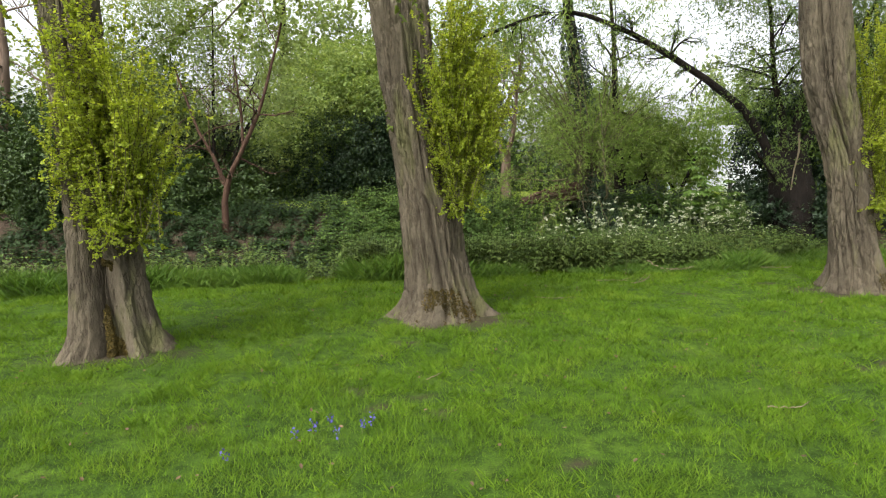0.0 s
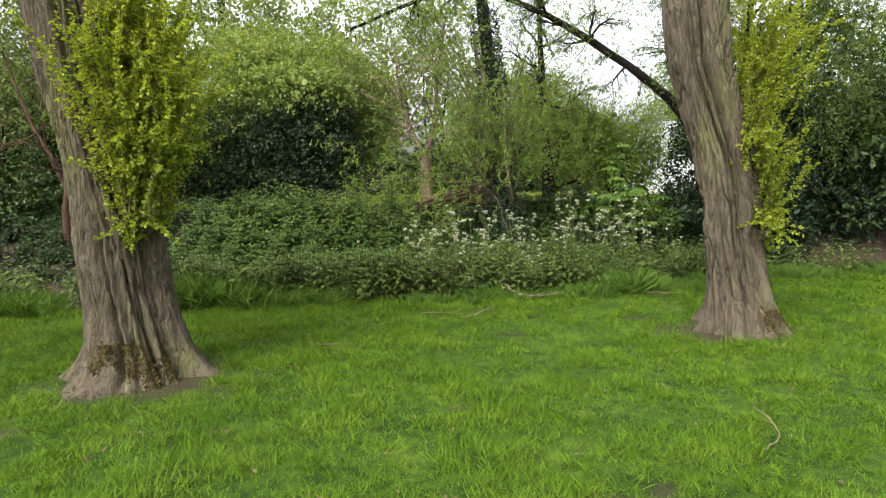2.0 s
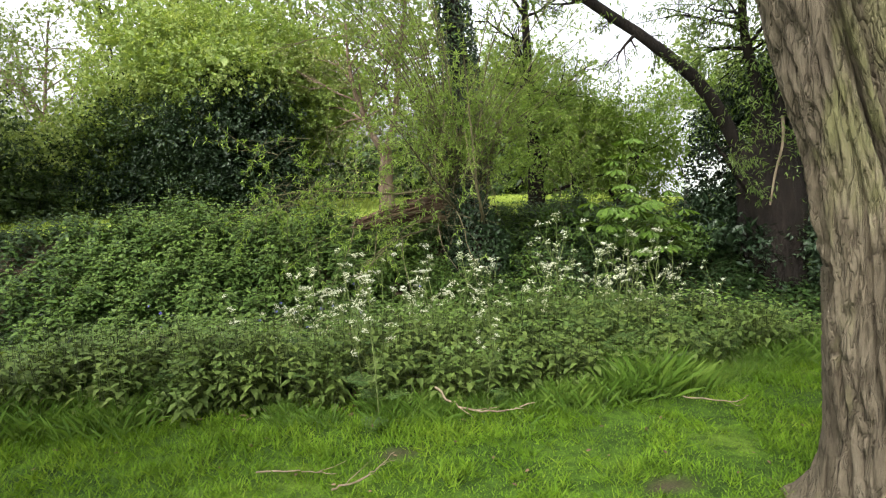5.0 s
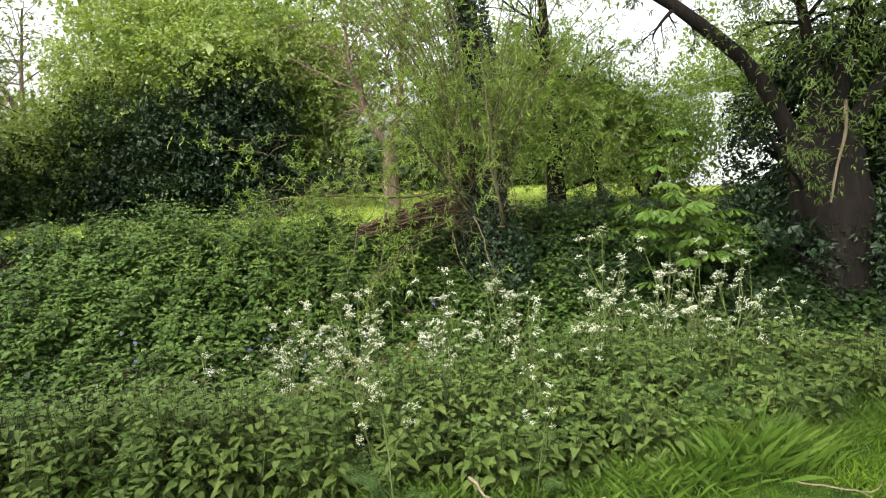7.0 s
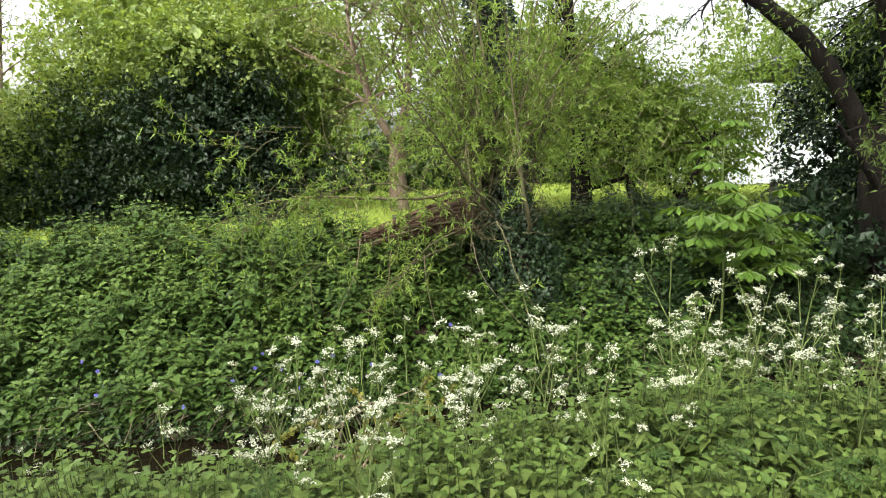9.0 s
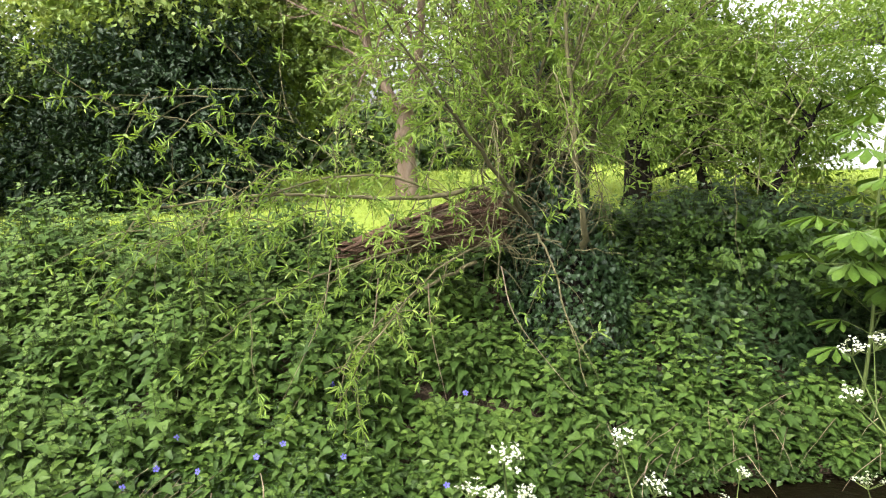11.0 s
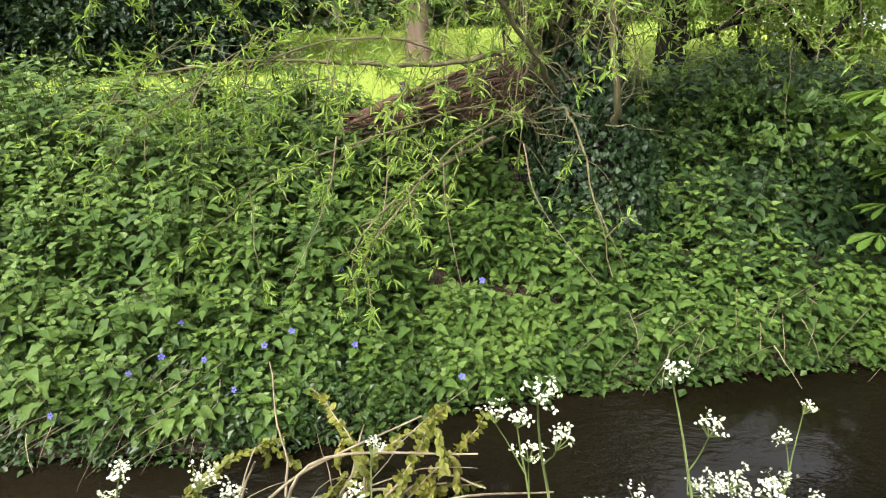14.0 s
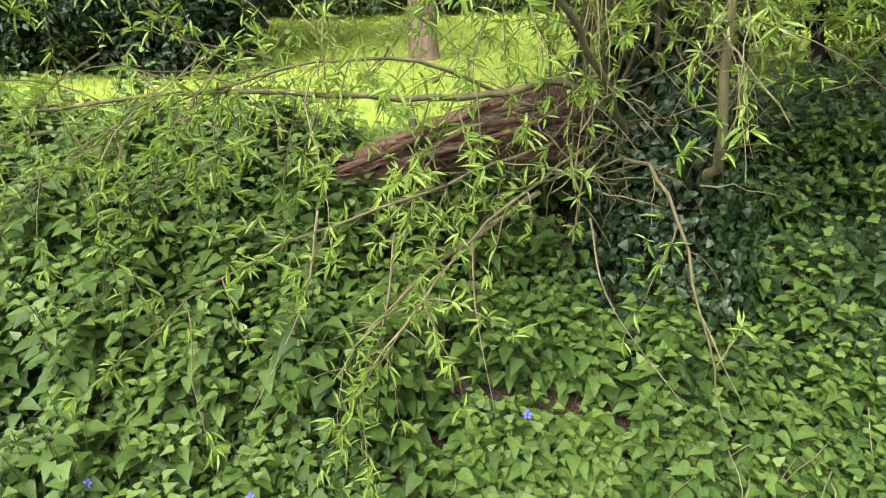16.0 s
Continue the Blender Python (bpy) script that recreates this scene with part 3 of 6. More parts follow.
def build_grass():
    rng = np.random.default_rng(11)
    n = 820000
    x, y = rng.uniform(-6.5, 11, n), 3.2 + 8.6 * rng.random(n) ** 1.2
    reach = (y - 1.0) * 0.95
    keep = (np.abs(x - 2.2) < reach + 2.2) & (y < verge(x) + 0.35) & (bare(x, y) < 0.25 + 0.6 * rng.random(n) ** 3)
    clump = np.clip((fbm(flat3(x * 4.5, y * 4.5), 21, 3) - 0.33) / 0.34, 0, 1)
    keep &= rng.random(n) < 0.7 + 0.3 * clump
    x, y, clump = x[keep], y[keep], clump[keep]
    broad = fbm(flat3(x * 0.6, y * 0.6), 23, 2)
    ln = (0.02 + 0.05 * clump**1.5 + 0.05 * (broad - 0.45)).clip(0.018) * rng.uniform(0.6, 1.5, len(x))
    geo = blades(rng, x, y, ln * 1.05, 0.0026 + 0.001 * (y - 3), SLIVER, 0.9)
    # coarser tufts standing out of it
    n = 5200
    x, y = rng.uniform(-6.5, 10, n), 3.3 + 7.6 * rng.random(n) ** 1.3
    keep = (y < verge(x)) & (fbm(flat3(x * 1.3, y * 1.3), 27, 2) > 0.42) & (bare(x, y) < 0.3)
    x, y = np.repeat(x[keep], 14), np.repeat(y[keep], 14)
    x, y = x + rng.normal(0, 0.022, len(x)), y + rng.normal(0, 0.022, len(x))
    geo = join([geo, blades(rng, x, y, rng.uniform(0.035, 0.1, len(x)), rng.uniform(0.004, 0.008, len(x)), SPIKE, 0.75)])
    ob = add("lawn_grass", geo, L_GRASS)
    tagged(ob, "short uneven bright green lawn grass", "grass", kind="stuff")
    # rough grass along the verge, and the far lawn
    n = 64000
    x = rng.uniform(-7, 10, n)
    y = verge(x) + rng.normal(0.08, 0.13, n)
    m = fbm(flat3(x * 1.4, y * 0.8), 31, 3)
    right = np.clip((x - 4.2) / 1.0, 0, 1)
    keep = (m + 0.2 * right + 0.1 * (x < 2.6) > 0.44) & ((y < 10.0) | (rng.random(n) < 0.55) | (x > 4.2))
    x, y, m = x[keep], y[keep], m[keep]
    ln = (0.09 + 0.32 * (m - 0.4) + 0.08 * (x < 2.3)) * rng.uniform(0.5, 1.4, len(x))
    a = blades(rng, x, y, ln * 1.1, 0.0048, SPIKE, 0.6)
    n = 9000
    x = 4.6 + 4.6 * rng.random(n) ** 0.8
    y = verge(x) + rng.uniform(0.0, 1.2, n)
    b = blades(rng, x, y, rng.uniform(0.06, 0.22, n) * np.interp(x, [4.6, 5.6], [0.6, 1]), 0.0045, BLADE, 0.4)
    tagged(add("verge_grass", join([a, b]), L_TALL), "long tufted grass along the edge of the mown lawn", "grass", kind="stuff")
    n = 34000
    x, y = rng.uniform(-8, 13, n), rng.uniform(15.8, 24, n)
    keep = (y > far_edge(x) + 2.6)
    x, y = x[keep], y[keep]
    tagged(add("far_lawn_grass", blades(rng, x, y, rng.uniform(0.04, 0.10, len(x)), 0.016, SPIKE, 0.6), L_SUNLIT_LAWN), "lawn grass beyond the stream, sunlight painted into its bright colour", "grass", kind="stuff")


build_grass()


# ---- poplars with leafy trunk shoots ----
def bark_plates(p, seed):
    """Cells of cracked bark: how far inside its cell each point lies, and the cell's own number from 0 to 1."""
    base = np.floor(p).astype(np.int64)
    f1 = np.full(p.shape[:-1], 9.0)
    f2, own = f1.copy(), np.zeros(p.shape[:-1])
    for a in (-1, 0, 1):
        for b in (-1, 0, 1):
            for c in (-1, 0, 1):
                i = base + (a, b, c)
                q = i + np.stack([hash3(i, seed), hash3(i, seed + 1), hash3(i, seed + 2)], -1)
                d = np.linalg.norm(q - p, axis=-1)
                near = d < f1
                f2 = np.where(near, f1, np.minimum(f2, d))
                own = np.where(near, hash3(i, seed + 3), own)
                f1 = np.where(near, d, f1)
    return f2 - f1, own


def poplar_trunk(seed, axis, radii, squash=1.0, flare=0.28, lobes=5, twist=0.5, hollow=()):
    """A furrowed trunk round a bent axis: rows of (z, x, y) and (z, r)."""
    k, rows = 208, 226
    zs = np.concatenate([np.linspace(-0.12, 2.9, 214), np.linspace(2.95, 8.5, 12)])
    ax = np.array(axis, float)
    cx, cy = np.interp(zs, ax[:, 0], ax[:, 1]), np.interp(zs, ax[:, 0], ax[:, 2])
    rr = np.array(radii, float)
    r0 = np.interp(zs, rr[:, 0], rr[:, 1])
    g = np.arange(k) / k * 2 * np.pi
    z, a = np.meshgrid(zs, g, indexing="ij")
    tw = a + twist * np.clip(z, 0, 4) * 0.35
    r = np.repeat(r0[:, None], k, 1) + 0.022
    c, s = np.cos(tw), np.sin(tw)
    # buttress roots, long flutes, then the plated bark
    foot = np.exp(-np.clip(z, 0, 9) / 0.16)
    root = vnoise(np.stack([c * lobes * 0.5, s * lobes * 0.5, 0 * z + seed], -1), seed)
    r = r + flare * foot * (0.35 + 2.2 * root) * r
    flute = fbm(np.stack([c * 1.8, s * 1.8, z * 0.35 + seed], -1), seed + 3, 2)
    crease = np.abs(flute - 0.5)
    r = r * (1 + 0.36 * (flute - 0.5)) - 0.06 * np.exp(-((crease / 0.028) ** 2))
    # long winding grooves from the foot up
    gr = np.random.default_rng(seed + 50)
    for q in range(7):
        mid = gr.uniform(0, 2 * np.pi) if q > 2 else -1.6 + q * 0.62 + gr.normal(0, 0.12)
        wob = 0.34 * (fbm(np.stack([0 * z + q * 3.7, 0 * z + seed, z * 0.9], -1), seed + 20, 3) - 0.5) * 2
        off = (tw + wob - mid + np.pi) % (2 * np.pi) - np.pi
        deep = np.clip(1.5 * vnoise(np.stack([0 * z + q, 0 * z, z * 0.8], -1), seed + 21) - 0.15, 0, 1) + 0.6 * foot
        r = r - gr.uniform(0.06, 0.1) * (0.25 + deep) * np.exp(-np.abs(off / gr.uniform(0.13, 0.26)) ** 1.1)
    for mid, wide, top, deep in hollow:
        # a rotted hollow between two buttresses
        off = (a - mid + 0.12 * (z - 1) + 0.12 * (vnoise(np.stack([0 * z, 0 * z + mid, z * 3], -1), seed + 40) - 0.5) + np.pi) % (2 * np.pi) - np.pi
        r = r - deep * np.exp(-((off / wide) ** 4)) * np.clip((top - z) / 0.12, 0, 1)
    # bark: long plates parted by furrows, smaller scales on them, short cross cracks
    warp = fbm(np.stack([c * 3, s * 3, z * 2.2], -1), seed + 5, 3) - 0.5
    warp2 = fbm(np.stack([c * 9, s * 9, z * 6], -1), seed + 15, 2) - 0.5
    inside, own = bark_plates(np.stack([c * 3.6 + warp * 1.6 + warp2 * 0.5, s * 3.6 + warp * 1.6 - warp2 * 0.5, z * 2.1 + warp * 2.0], -1), seed + 6)
    r = r - 0.026 * np.clip(1 - inside / 0.17, 0, 1) + 0.012 * (own - 0.5)
    inside, own = bark_plates(np.stack([c * 8 + warp2 * 1.4, s * 8 + warp2 * 1.4, z * 4.5 + warp * 4], -1), seed + 9)
    r = r - 0.008 * np.clip(1 - inside / 0.2, 0, 1) + 0.004 * (own - 0.5)
    r = r + 0.006 * (fbm(np.stack([c * 18, s * 18, z * 22], -1), seed + 12, 2) - 0.5)
    v = np.stack([cx[:, None] + r * np.cos(a), cy[:, None] + r * np.sin(a) * squash, z], -1).reshape(-1, 3)
    i = np.arange(rows - 1)[:, None] * k
    j, j2 = np.arange(k)[None], (np.arange(k)[None] + 1) % k
    return v, [np.stack([i + j, i + j2, i + k + j2, i + k + j], -1).reshape(-1, 4)]


def shoots(rng, centre, size, n, length, lean, leaf=0.05):
    """A burst of thin upright shoots from a burr on the trunk: stems and leafy lines."""
    stems, lines = [], []
    for _ in range(n):
        p = np.array(centre) + rng.normal(0, 1, 3) * size
        d = np.array([lean[0], lean[1], 1.0]) + rng.normal(0, 0.17, 3) * (1, 1, 0.3)
        line = wander(rng, p, d, length * rng.uniform(0.45, 1.15), 8, 0.07, -0.02)
        lines.append(line)
        stems.append(tube(line, np.linspace(0.004, 0.0012, 8), 3, False))
        for _ in range(3):
            i = rng.integers(2, 7)
            side = wander(rng, line[i], d + rng.normal(0, 0.5, 3), length * rng.uniform(0.12, 0.3), 4, 0.1)
            lines.append(side)
            stems.append(tube(side, np.linspace(0.003, 0.001, 4), 3, False))
    return stems, lines


def build_poplar(seed, axis, radii, burrs, label, per=66, twist=0.5, flare=0.28, moss=(), low=(), hollow=()):
    rng = np.random.default_rng(seed)
    tree = thing("poplar_tree", (axis[1][1], axis[1][2], 0), label, "tree", "poplars on the lawn")
    base = np.array(tree.location)
    trunk = poplar_trunk(seed, axis, radii, 0.95, flare, twist=twist, hollow=hollow)
    add("trunk", (trunk[0] - base, trunk[1]), M_POPLAR_BARK, tree, smooth=True)
    for ang, wide, z0, z1, n in moss:
        # moss and lichen clinging to one side of the foot
        q = trunk[0]
        mid = np.array([np.interp(q[:, 2], np.array(axis)[:, 0], np.array(axis)[:, 1]), np.interp(q[:, 2], np.array(axis)[:, 0], np.array(axis)[:, 2])]).T
        out = unit(np.concatenate([q[:, :2] - mid, 0 * q[:, :1]], 1))
        a = np.abs((np.arctan2(out[:, 1], out[:, 0]) - ang + np.pi) % (2 * np.pi) - np.pi)
        ok = np.flatnonzero((a < wide) & (q[:, 2] > z0) & (q[:, 2] < z1) & (fbm(q * 5, seed + 30, 3) > 0.47))
        i = rng.choice(ok, n)
        p = q[i] + rng.normal(0, 0.006, (n, 3)) + out[i] * 0.003
        v, f = leaves(p, rng.normal(0, 1, (n, 3)) + (0, 0, -0.5), out[i] + rng.normal(0, 0.35, (n, 3)), rng.uniform(0.010, 0.022, n), rng.uniform(0.010, 0.020, n), KITE)
        add("moss", (v - base, f), L_MOSS, tree, "patch of moss and lichen")
    for start, way, ln in low:
        stems, lines = grow(rng, start, way, ln, 0.022, 2, 5, 0.7, 0.12, 0.07)
        v, f = join(stems)
        add("low_limb", (v - base, f), M_TWIG, tree)
        v, f = on_twigs(rng, lines, 60, 0.05, 0.042, KITE, 0.9)
        add("low_limb_leaves", (v - base, f), L_CANOPY, tree)
    for c, size, n, length, lean in burrs:
        stems, lines = shoots(rng, c, size, n, length, lean)
        for _ in range(70):
            # short sprigs all round the burr, some hanging
            side = wander(rng, np.array(c) + rng.normal(0, 0.8, 3) * size, rng.normal(0, 1, 3) + (lean[0], lean[1] - 0.5, 0.35), rng.uniform(0.1, 0.3), 5, 0.12, 0.05)
            lines.append(side)
            stems.append(tube(side, np.linspace(0.003, 0.001, 5), 3, False))
        v, f = join(stems)
        add("trunk_shoot", (v - base, f), M_TWIG, tree, "thin twiggy shoots")
        v, f = on_twigs(rng, lines, per * 2.1, 0.029, 0.026, KITE, 0.9, 0.2, 0.0)
        add("shoot_leaves", (v - base, f), L_POPLAR, tree, "fresh yellow-green leaves")
        m = np.array(c) - np.array([0, 0, 0.05])
        bv, bf = lump(rng, m, np.array(size) * 0.7 + 0.03, seed)
        add("burr", (bv - base, bf), M_POPLAR_BARK, tree, "rough swollen burr", True)
    # limbs and sparse crown overhead
    stems, lines = [], []
    for z, az, ln in ((3.6, 0.4, 3.0), (4.3, 2.4, 3.2), (5.1, 4.3, 3.0), (6.2, 5.6, 2.6), (7.4, 1.6, 2.4), (8.2, 3.4, 2.2)):
        ax = np.array(axis, float)
        p = (np.interp(z, ax[:, 0], ax[:, 1]), np.interp(z, ax[:, 0], ax[:, 2]), z)
        a, b = grow(rng, p, (math.cos(az), math.sin(az), 0.75), ln, 0.07, 2, 5, 0.8, 0.12, 0.02)
        stems += a
        lines += b
    v, f = join(stems)
    add("limb", (v - base, f), M_POPLAR_BARK, tree)
    v, f = on_twigs(rng, lines, 8, 0.07, 0.06, KITE, 0.9)
    add("crown", (v - base, f), L_CANOPY, tree)
    return tree


def lump(rng, c, r, seed, k=20):
    """A knobbly rounded swelling."""
    a, b = np.meshgrid(np.linspace(0, 2 * np.pi, k, endpoint=False), np.linspace(0.02, np.pi - 0.02, k // 2 + 2))
    u = np.stack([np.cos(a) * np.sin(b), np.sin(a) * np.sin(b), np.cos(b)], -1)
    s = 0.75 + 0.6 * fbm(u * 2.6 + seed, seed, 3)
    v = (np.array(c) + u * np.array(r) * s[..., None]).reshape(-1, 3)
    h = a.shape[0]
    i = np.arange(h - 1)[:, None] * k
    j, j2 = np.arange(k)[None], (np.arange(k)[None] + 1) % k
    return v, [np.stack([i + j, i + k + j, i + k + j2, i + j2], -1).reshape(-1, 4)]


build_poplar(3, [(-0.2, -1.76, 6.5), (0.13, -1.77, 6.5), (0.5, -1.80, 6.5), (0.87, -1.83, 6.5), (1.25, -1.92, 6.55), (2.1, -1.98, 6.6), (2.6, -2.01, 6.6), (9, -2.5, 6.8)], [(-0.2, 0.30), (0.13, 0.285), (0.5, 0.265), (0.87, 0.25), (1.25, 0.205), (2.6, 0.20), (9, 0.13)],
             [((-1.62, 6.36, 0.96), (0.13, 0.06, 0.06), 95, 1.15, (0.06, -0.03)), ((-1.80, 6.38, 1.35), (0.12, 0.05, 0.22), 55, 1.1, (0.02, -0.04))],
             "grey-barked poplar with a mass of yellow-green trunk shoots", hollow=((-1.18, 0.24, 0.80, 0.12),),
             moss=((-1.18, 0.3, 0.0, 0.72, 4200),), low=(((-2.1, 6.6, 3.3), (1, -0.1, 0.0), 2.0), ((-2.1, 6.6, 3.5), (1, 0.5, 0.1), 2.4), ((-2.2, 6.7, 3.2), (-1, -0.4, 0.1), 1.8)))
build_poplar(7, [(-0.2, 0.79, 7.6), (0, 0.78, 7.6), (0.23, 0.75, 7.6), (0.64, 0.68, 7.6), (1.0, 0.645, 7.62), (1.3, 0.555, 7.62), (2.1, 0.44, 7.65), (2.9, 0.37, 7.65), (9, -0.2, 7.7)], [(-0.2, 0.32), (0.23, 0.29), (0.64, 0.278), (0.98, 0.278), (1.2, 0.235), (1.4, 0.222), (2.1, 0.255), (2.9, 0.28), (9, 0.14)],
             [((0.90, 7.46, 1.10), (0.07, 0.09, 0.05), 130, 1.25, (0.16, 0)), ((0.80, 7.48, 1.65), (0.07, 0.08, 0.26), 110, 1.0, (0.23, 0))],
             "leaning furrowed poplar with leafy shoots above a burr", flare=0.40, hollow=((-1.66, 0.07, 1.15, 0.07), (-1.15, 0.04, 0.95, 0.04), (-2.05, 0.045, 2.4, 0.04)),
             moss=((-1.3, 0.9, 0.0, 0.3, 2600),), low=(((0.3, 7.7, 3.4), (-1, -0.2, 0.1), 1.8),))
build_poplar(12, [(-0.2, 5.37, 8.7), (0.1, 5.36, 8.7), (0.4, 5.32, 8.7), (0.77, 5.26, 8.7), (1.1, 5.23, 8.7), (1.5, 5.15, 8.7), (2.2, 4.93, 8.7), (9, 4.2, 8.8)], [(-0.2, 0.29), (0.1, 0.275), (0.4, 0.25), (0.77, 0.235), (1.5, 0.225), (2.5, 0.225), (9, 0.14)],
             [((5.36, 8.68, 1.58), (0.05, 0.08, 0.12), 60, 1.25, (0.24, 0.05)), ((5.50, 8.7, 0.88), (0.05, 0.07, 0.06), 34, 0.8, (0.25, 0.05))],
             "leaning poplar with twisting fluted bark and leafy shoots on one side", twist=0.55, flare=0.36, hollow=((-1.95, 0.05, 2.7, 0.045), (-1.55, 0.07, 2.5, 0.06), (-1.15, 0.05, 1.5, 0.05), (-2.4, 0.05, 2.0, 0.04)),
             moss=((-1.0, 0.5, 0.0, 0.22, 900), (0.0, 0.5, 0.3, 2.3, 1500)))


# ---- nettle beds ----
def plants(rng, x, y, tall, pairs, leaf, width=0.62, shape=NETTLE, spread=0.15, low=0.12, face=(0, 0, 0)):
    """Upright herbs with crossed pairs of leaves: leaves, young tip leaves and stems."""
    m = len(x)
    base = np.stack([x, y, height(x, y)], -1)
    top = base + np.stack([rng.normal(0, spread, m), rng.normal(-0.02, spread, m), np.ones(m)], -1) * tall[:, None]
    old, young, turn = [], [], rng.uniform(0, 2 * np.pi, m)
    for k in range(pairs):
        s = low + (1 - low) * (k + 0.6) / pairs
        big = np.interp(s, [0.1, 0.5, 0.75, 1.0], [0.8, 1.0, 0.95, 0.45])
        p = base + (top - base) * (s + rng.normal(0, 0.02, (m, 1)))
        hang = np.interp(s, [0.2, 0.6, 0.85, 0.95], [-0.42, -0.25, -0.1, 0.5])
        for side in (0, np.pi):
            a = turn + (k % 2) * np.pi / 2 + side + rng.normal(0, 0.3, m)
            d = np.stack([np.cos(a), np.sin(a), rng.normal(hang, 0.17, m)], -1) + np.array(face) * (0.4, 0.4, 0)
            n = np.stack([np.cos(a) * 0.7, np.sin(a) * 0.7, 1 + 0 * a], -1) + rng.normal(0, 0.14, (m, 3)) + np.array(face)
            ln = leaf * big * rng.uniform(0.65, 1.25, m)
            stalk = np.stack([np.cos(a), np.sin(a), 0.25 + 0 * a], -1) * (ln * 0.3)[:, None]
            (young if s > 0.86 else old).append(leaves(p + stalk, d, n, ln, ln * width, shape))
    side = np.array([[0.002, 0, 0]])
    sv = np.stack([base - side, base + side, base + (0, 0.0035, 0), top - side * 0.5, top + side * 0.5, top + (0, 0.003, 0)], 1).reshape(-1, 3)
    i = np.arange(m)[:, None, None] * 6
    stems = (sv, [(i + np.array([[0, 1, 4, 3], [1, 2, 5, 4], [2, 0, 3, 5]])).reshape(-1, 4)])
    return join(old), join(young) if young else None, stems


def in_clumps(rng, x, y, reach, seed):
    """Draws plants together into clumps: their new places, and how tall each stands in its clump."""
    cell = 0.42
    i = np.stack([np.floor(x / cell), np.floor(y / cell), 0 * x], -1).astype(np.int64)
    cx, cy = (i[:, 0] + 0.2 + 0.6 * hash3(i, seed)) * cell, (i[:, 1] + 0.2 + 0.6 * hash3(i, seed + 1)) * cell
    x, y = x + (cx - x) * 0.22, y + (cy - y) * 0.22
    r = np.hypot(x - cx, y - cy) / reach
    return x, y, (1.2 - 0.55 * np.clip(r, 0, 1.2) ** 2) * (0.72 + 0.5 * hash3(i, seed + 2))


def build_nettles():
    rng = np.random.default_rng(41)
    # near bank
    n = 4800
    x = np.where(rng.random(n) < 0.7, rng.uniform(-0.5, 6.5, n), rng.uniform(-7, 8.5, n))
    s = rng.random(n)
    front = verge(x) + 0.02
    y = front + (near_edge(x) + 0.02 - front) * s
    keep = rng.random(n) < np.interp(x, [-7, 4.2, 5.2, 9], [1, 1, 0.55, 0.8])
    x, y, dome = in_clumps(rng, x[keep], y[keep], 0.24, 48)
    s = s[keep]
    tall = dome * (0.16 + 0.80 * fbm(flat3(x * 1.2, y * 1.2), 44, 3)) * np.interp(s + np.clip((2.4 - x) / 3, 0, 0.4), [0, 0.12, 0.5, 0.85, 1.2], [0.72, 0.95, 0.9, 0.62, 0.35]) * rng.uniform(0.75, 1.15, len(x)) * np.interp(x, [3.8, 5.0], [1, 0.8])
    tall = np.minimum(tall, 0.5 + 0.12 * rng.random(len(x)))
    lf, tips, st = plants(rng, x, y, tall, 6, 0.068, 0.68, NETTLE, low=0.02, face=(0, -0.08, 0))
    bed = tagged(add("nettle_bed", lf, L_NETTLE_NEAR, smooth=True), "dense bed of young stinging nettles edging the lawn", "nettles", kind="stuff")
    add("nettle_stem", st, M_NETTLE_STEM, bed)
    add("nettle_tip", tips, L_NETTLE_TIP, bed, smooth=True)
    # far bank
    n = 8600
    x = np.where(rng.random(n) < 0.58, rng.uniform(-1.0, 6.5, n), np.where(rng.random(n) < 0.35, rng.uniform(-7.5, -1, n), rng.uniform(-7.5, 9.0, n)))
    d = rng.uniform(0.06, 2.7, n)
    y = far_edge(x) + d
    keep = ~((np.hypot((x - 3.95) / 0.55, (y - 15.05) / 0.4) < 1) | ((d > 2.1) & (x > 2.0) & (x < 3.6)))
    keep &= rng.random(n) < np.where((x < 2.4) & (d < 0.55), 0.75, 1.0)
    keep &= (fbm(flat3(x * 2.6, y * 2.6), 49, 3) > 0.40 + 0.08 * (d < 0.25)) | (rng.random(n) < 0.95)
    x, y, dome = in_clumps(rng, x[keep], y[keep], 0.22, 58)
    d = d[keep]
    tall = dome * np.interp(d, [0, 0.4, 1.2, 2.2, 2.8], [0.22, 0.36, 0.40, 0.47, 0.32]) * rng.uniform(0.6, 1.25, len(x)) * (0.45 + 1.1 * fbm(flat3(x * 2.0, y * 2.0), 47, 3))
    tall = tall * np.interp(x, [-2, 0.5, 1.6, 2.4], [0.75, 1.15, 1.05, 0.85])
    # low growth between the clumps
    low = 1700
    ux, ud = rng.uniform(-1.5, 6.5, low), rng.uniform(0.1, 2.6, low)
    clear = np.hypot((ux - 3.95) / 0.55, (far_edge(ux) + ud - 15.05) / 0.4) > 1
    x, y, tall = np.r_[x, ux[clear]], np.r_[y, (far_edge(ux) + ud)[clear]], np.r_[tall, rng.uniform(0.12, 0.26, clear.sum())]
    d = np.r_[d, ud[clear]]
    # both ends of the bed take the leaf colour with painted tree shade
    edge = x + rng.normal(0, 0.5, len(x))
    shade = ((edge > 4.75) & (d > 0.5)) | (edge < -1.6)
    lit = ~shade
    lf, tips, st = plants(rng, x[lit], y[lit], tall[lit], 5, 0.084, 0.74, low=0.12, face=(0, -0.28, 0))
    bed = tagged(add("nettle_bed", lf, L_NETTLE, smooth=True), "dense nettles covering the steep far bank of the stream", "nettles", kind="stuff")
    add("nettle_stem", st, M_NETTLE_STEM, bed)
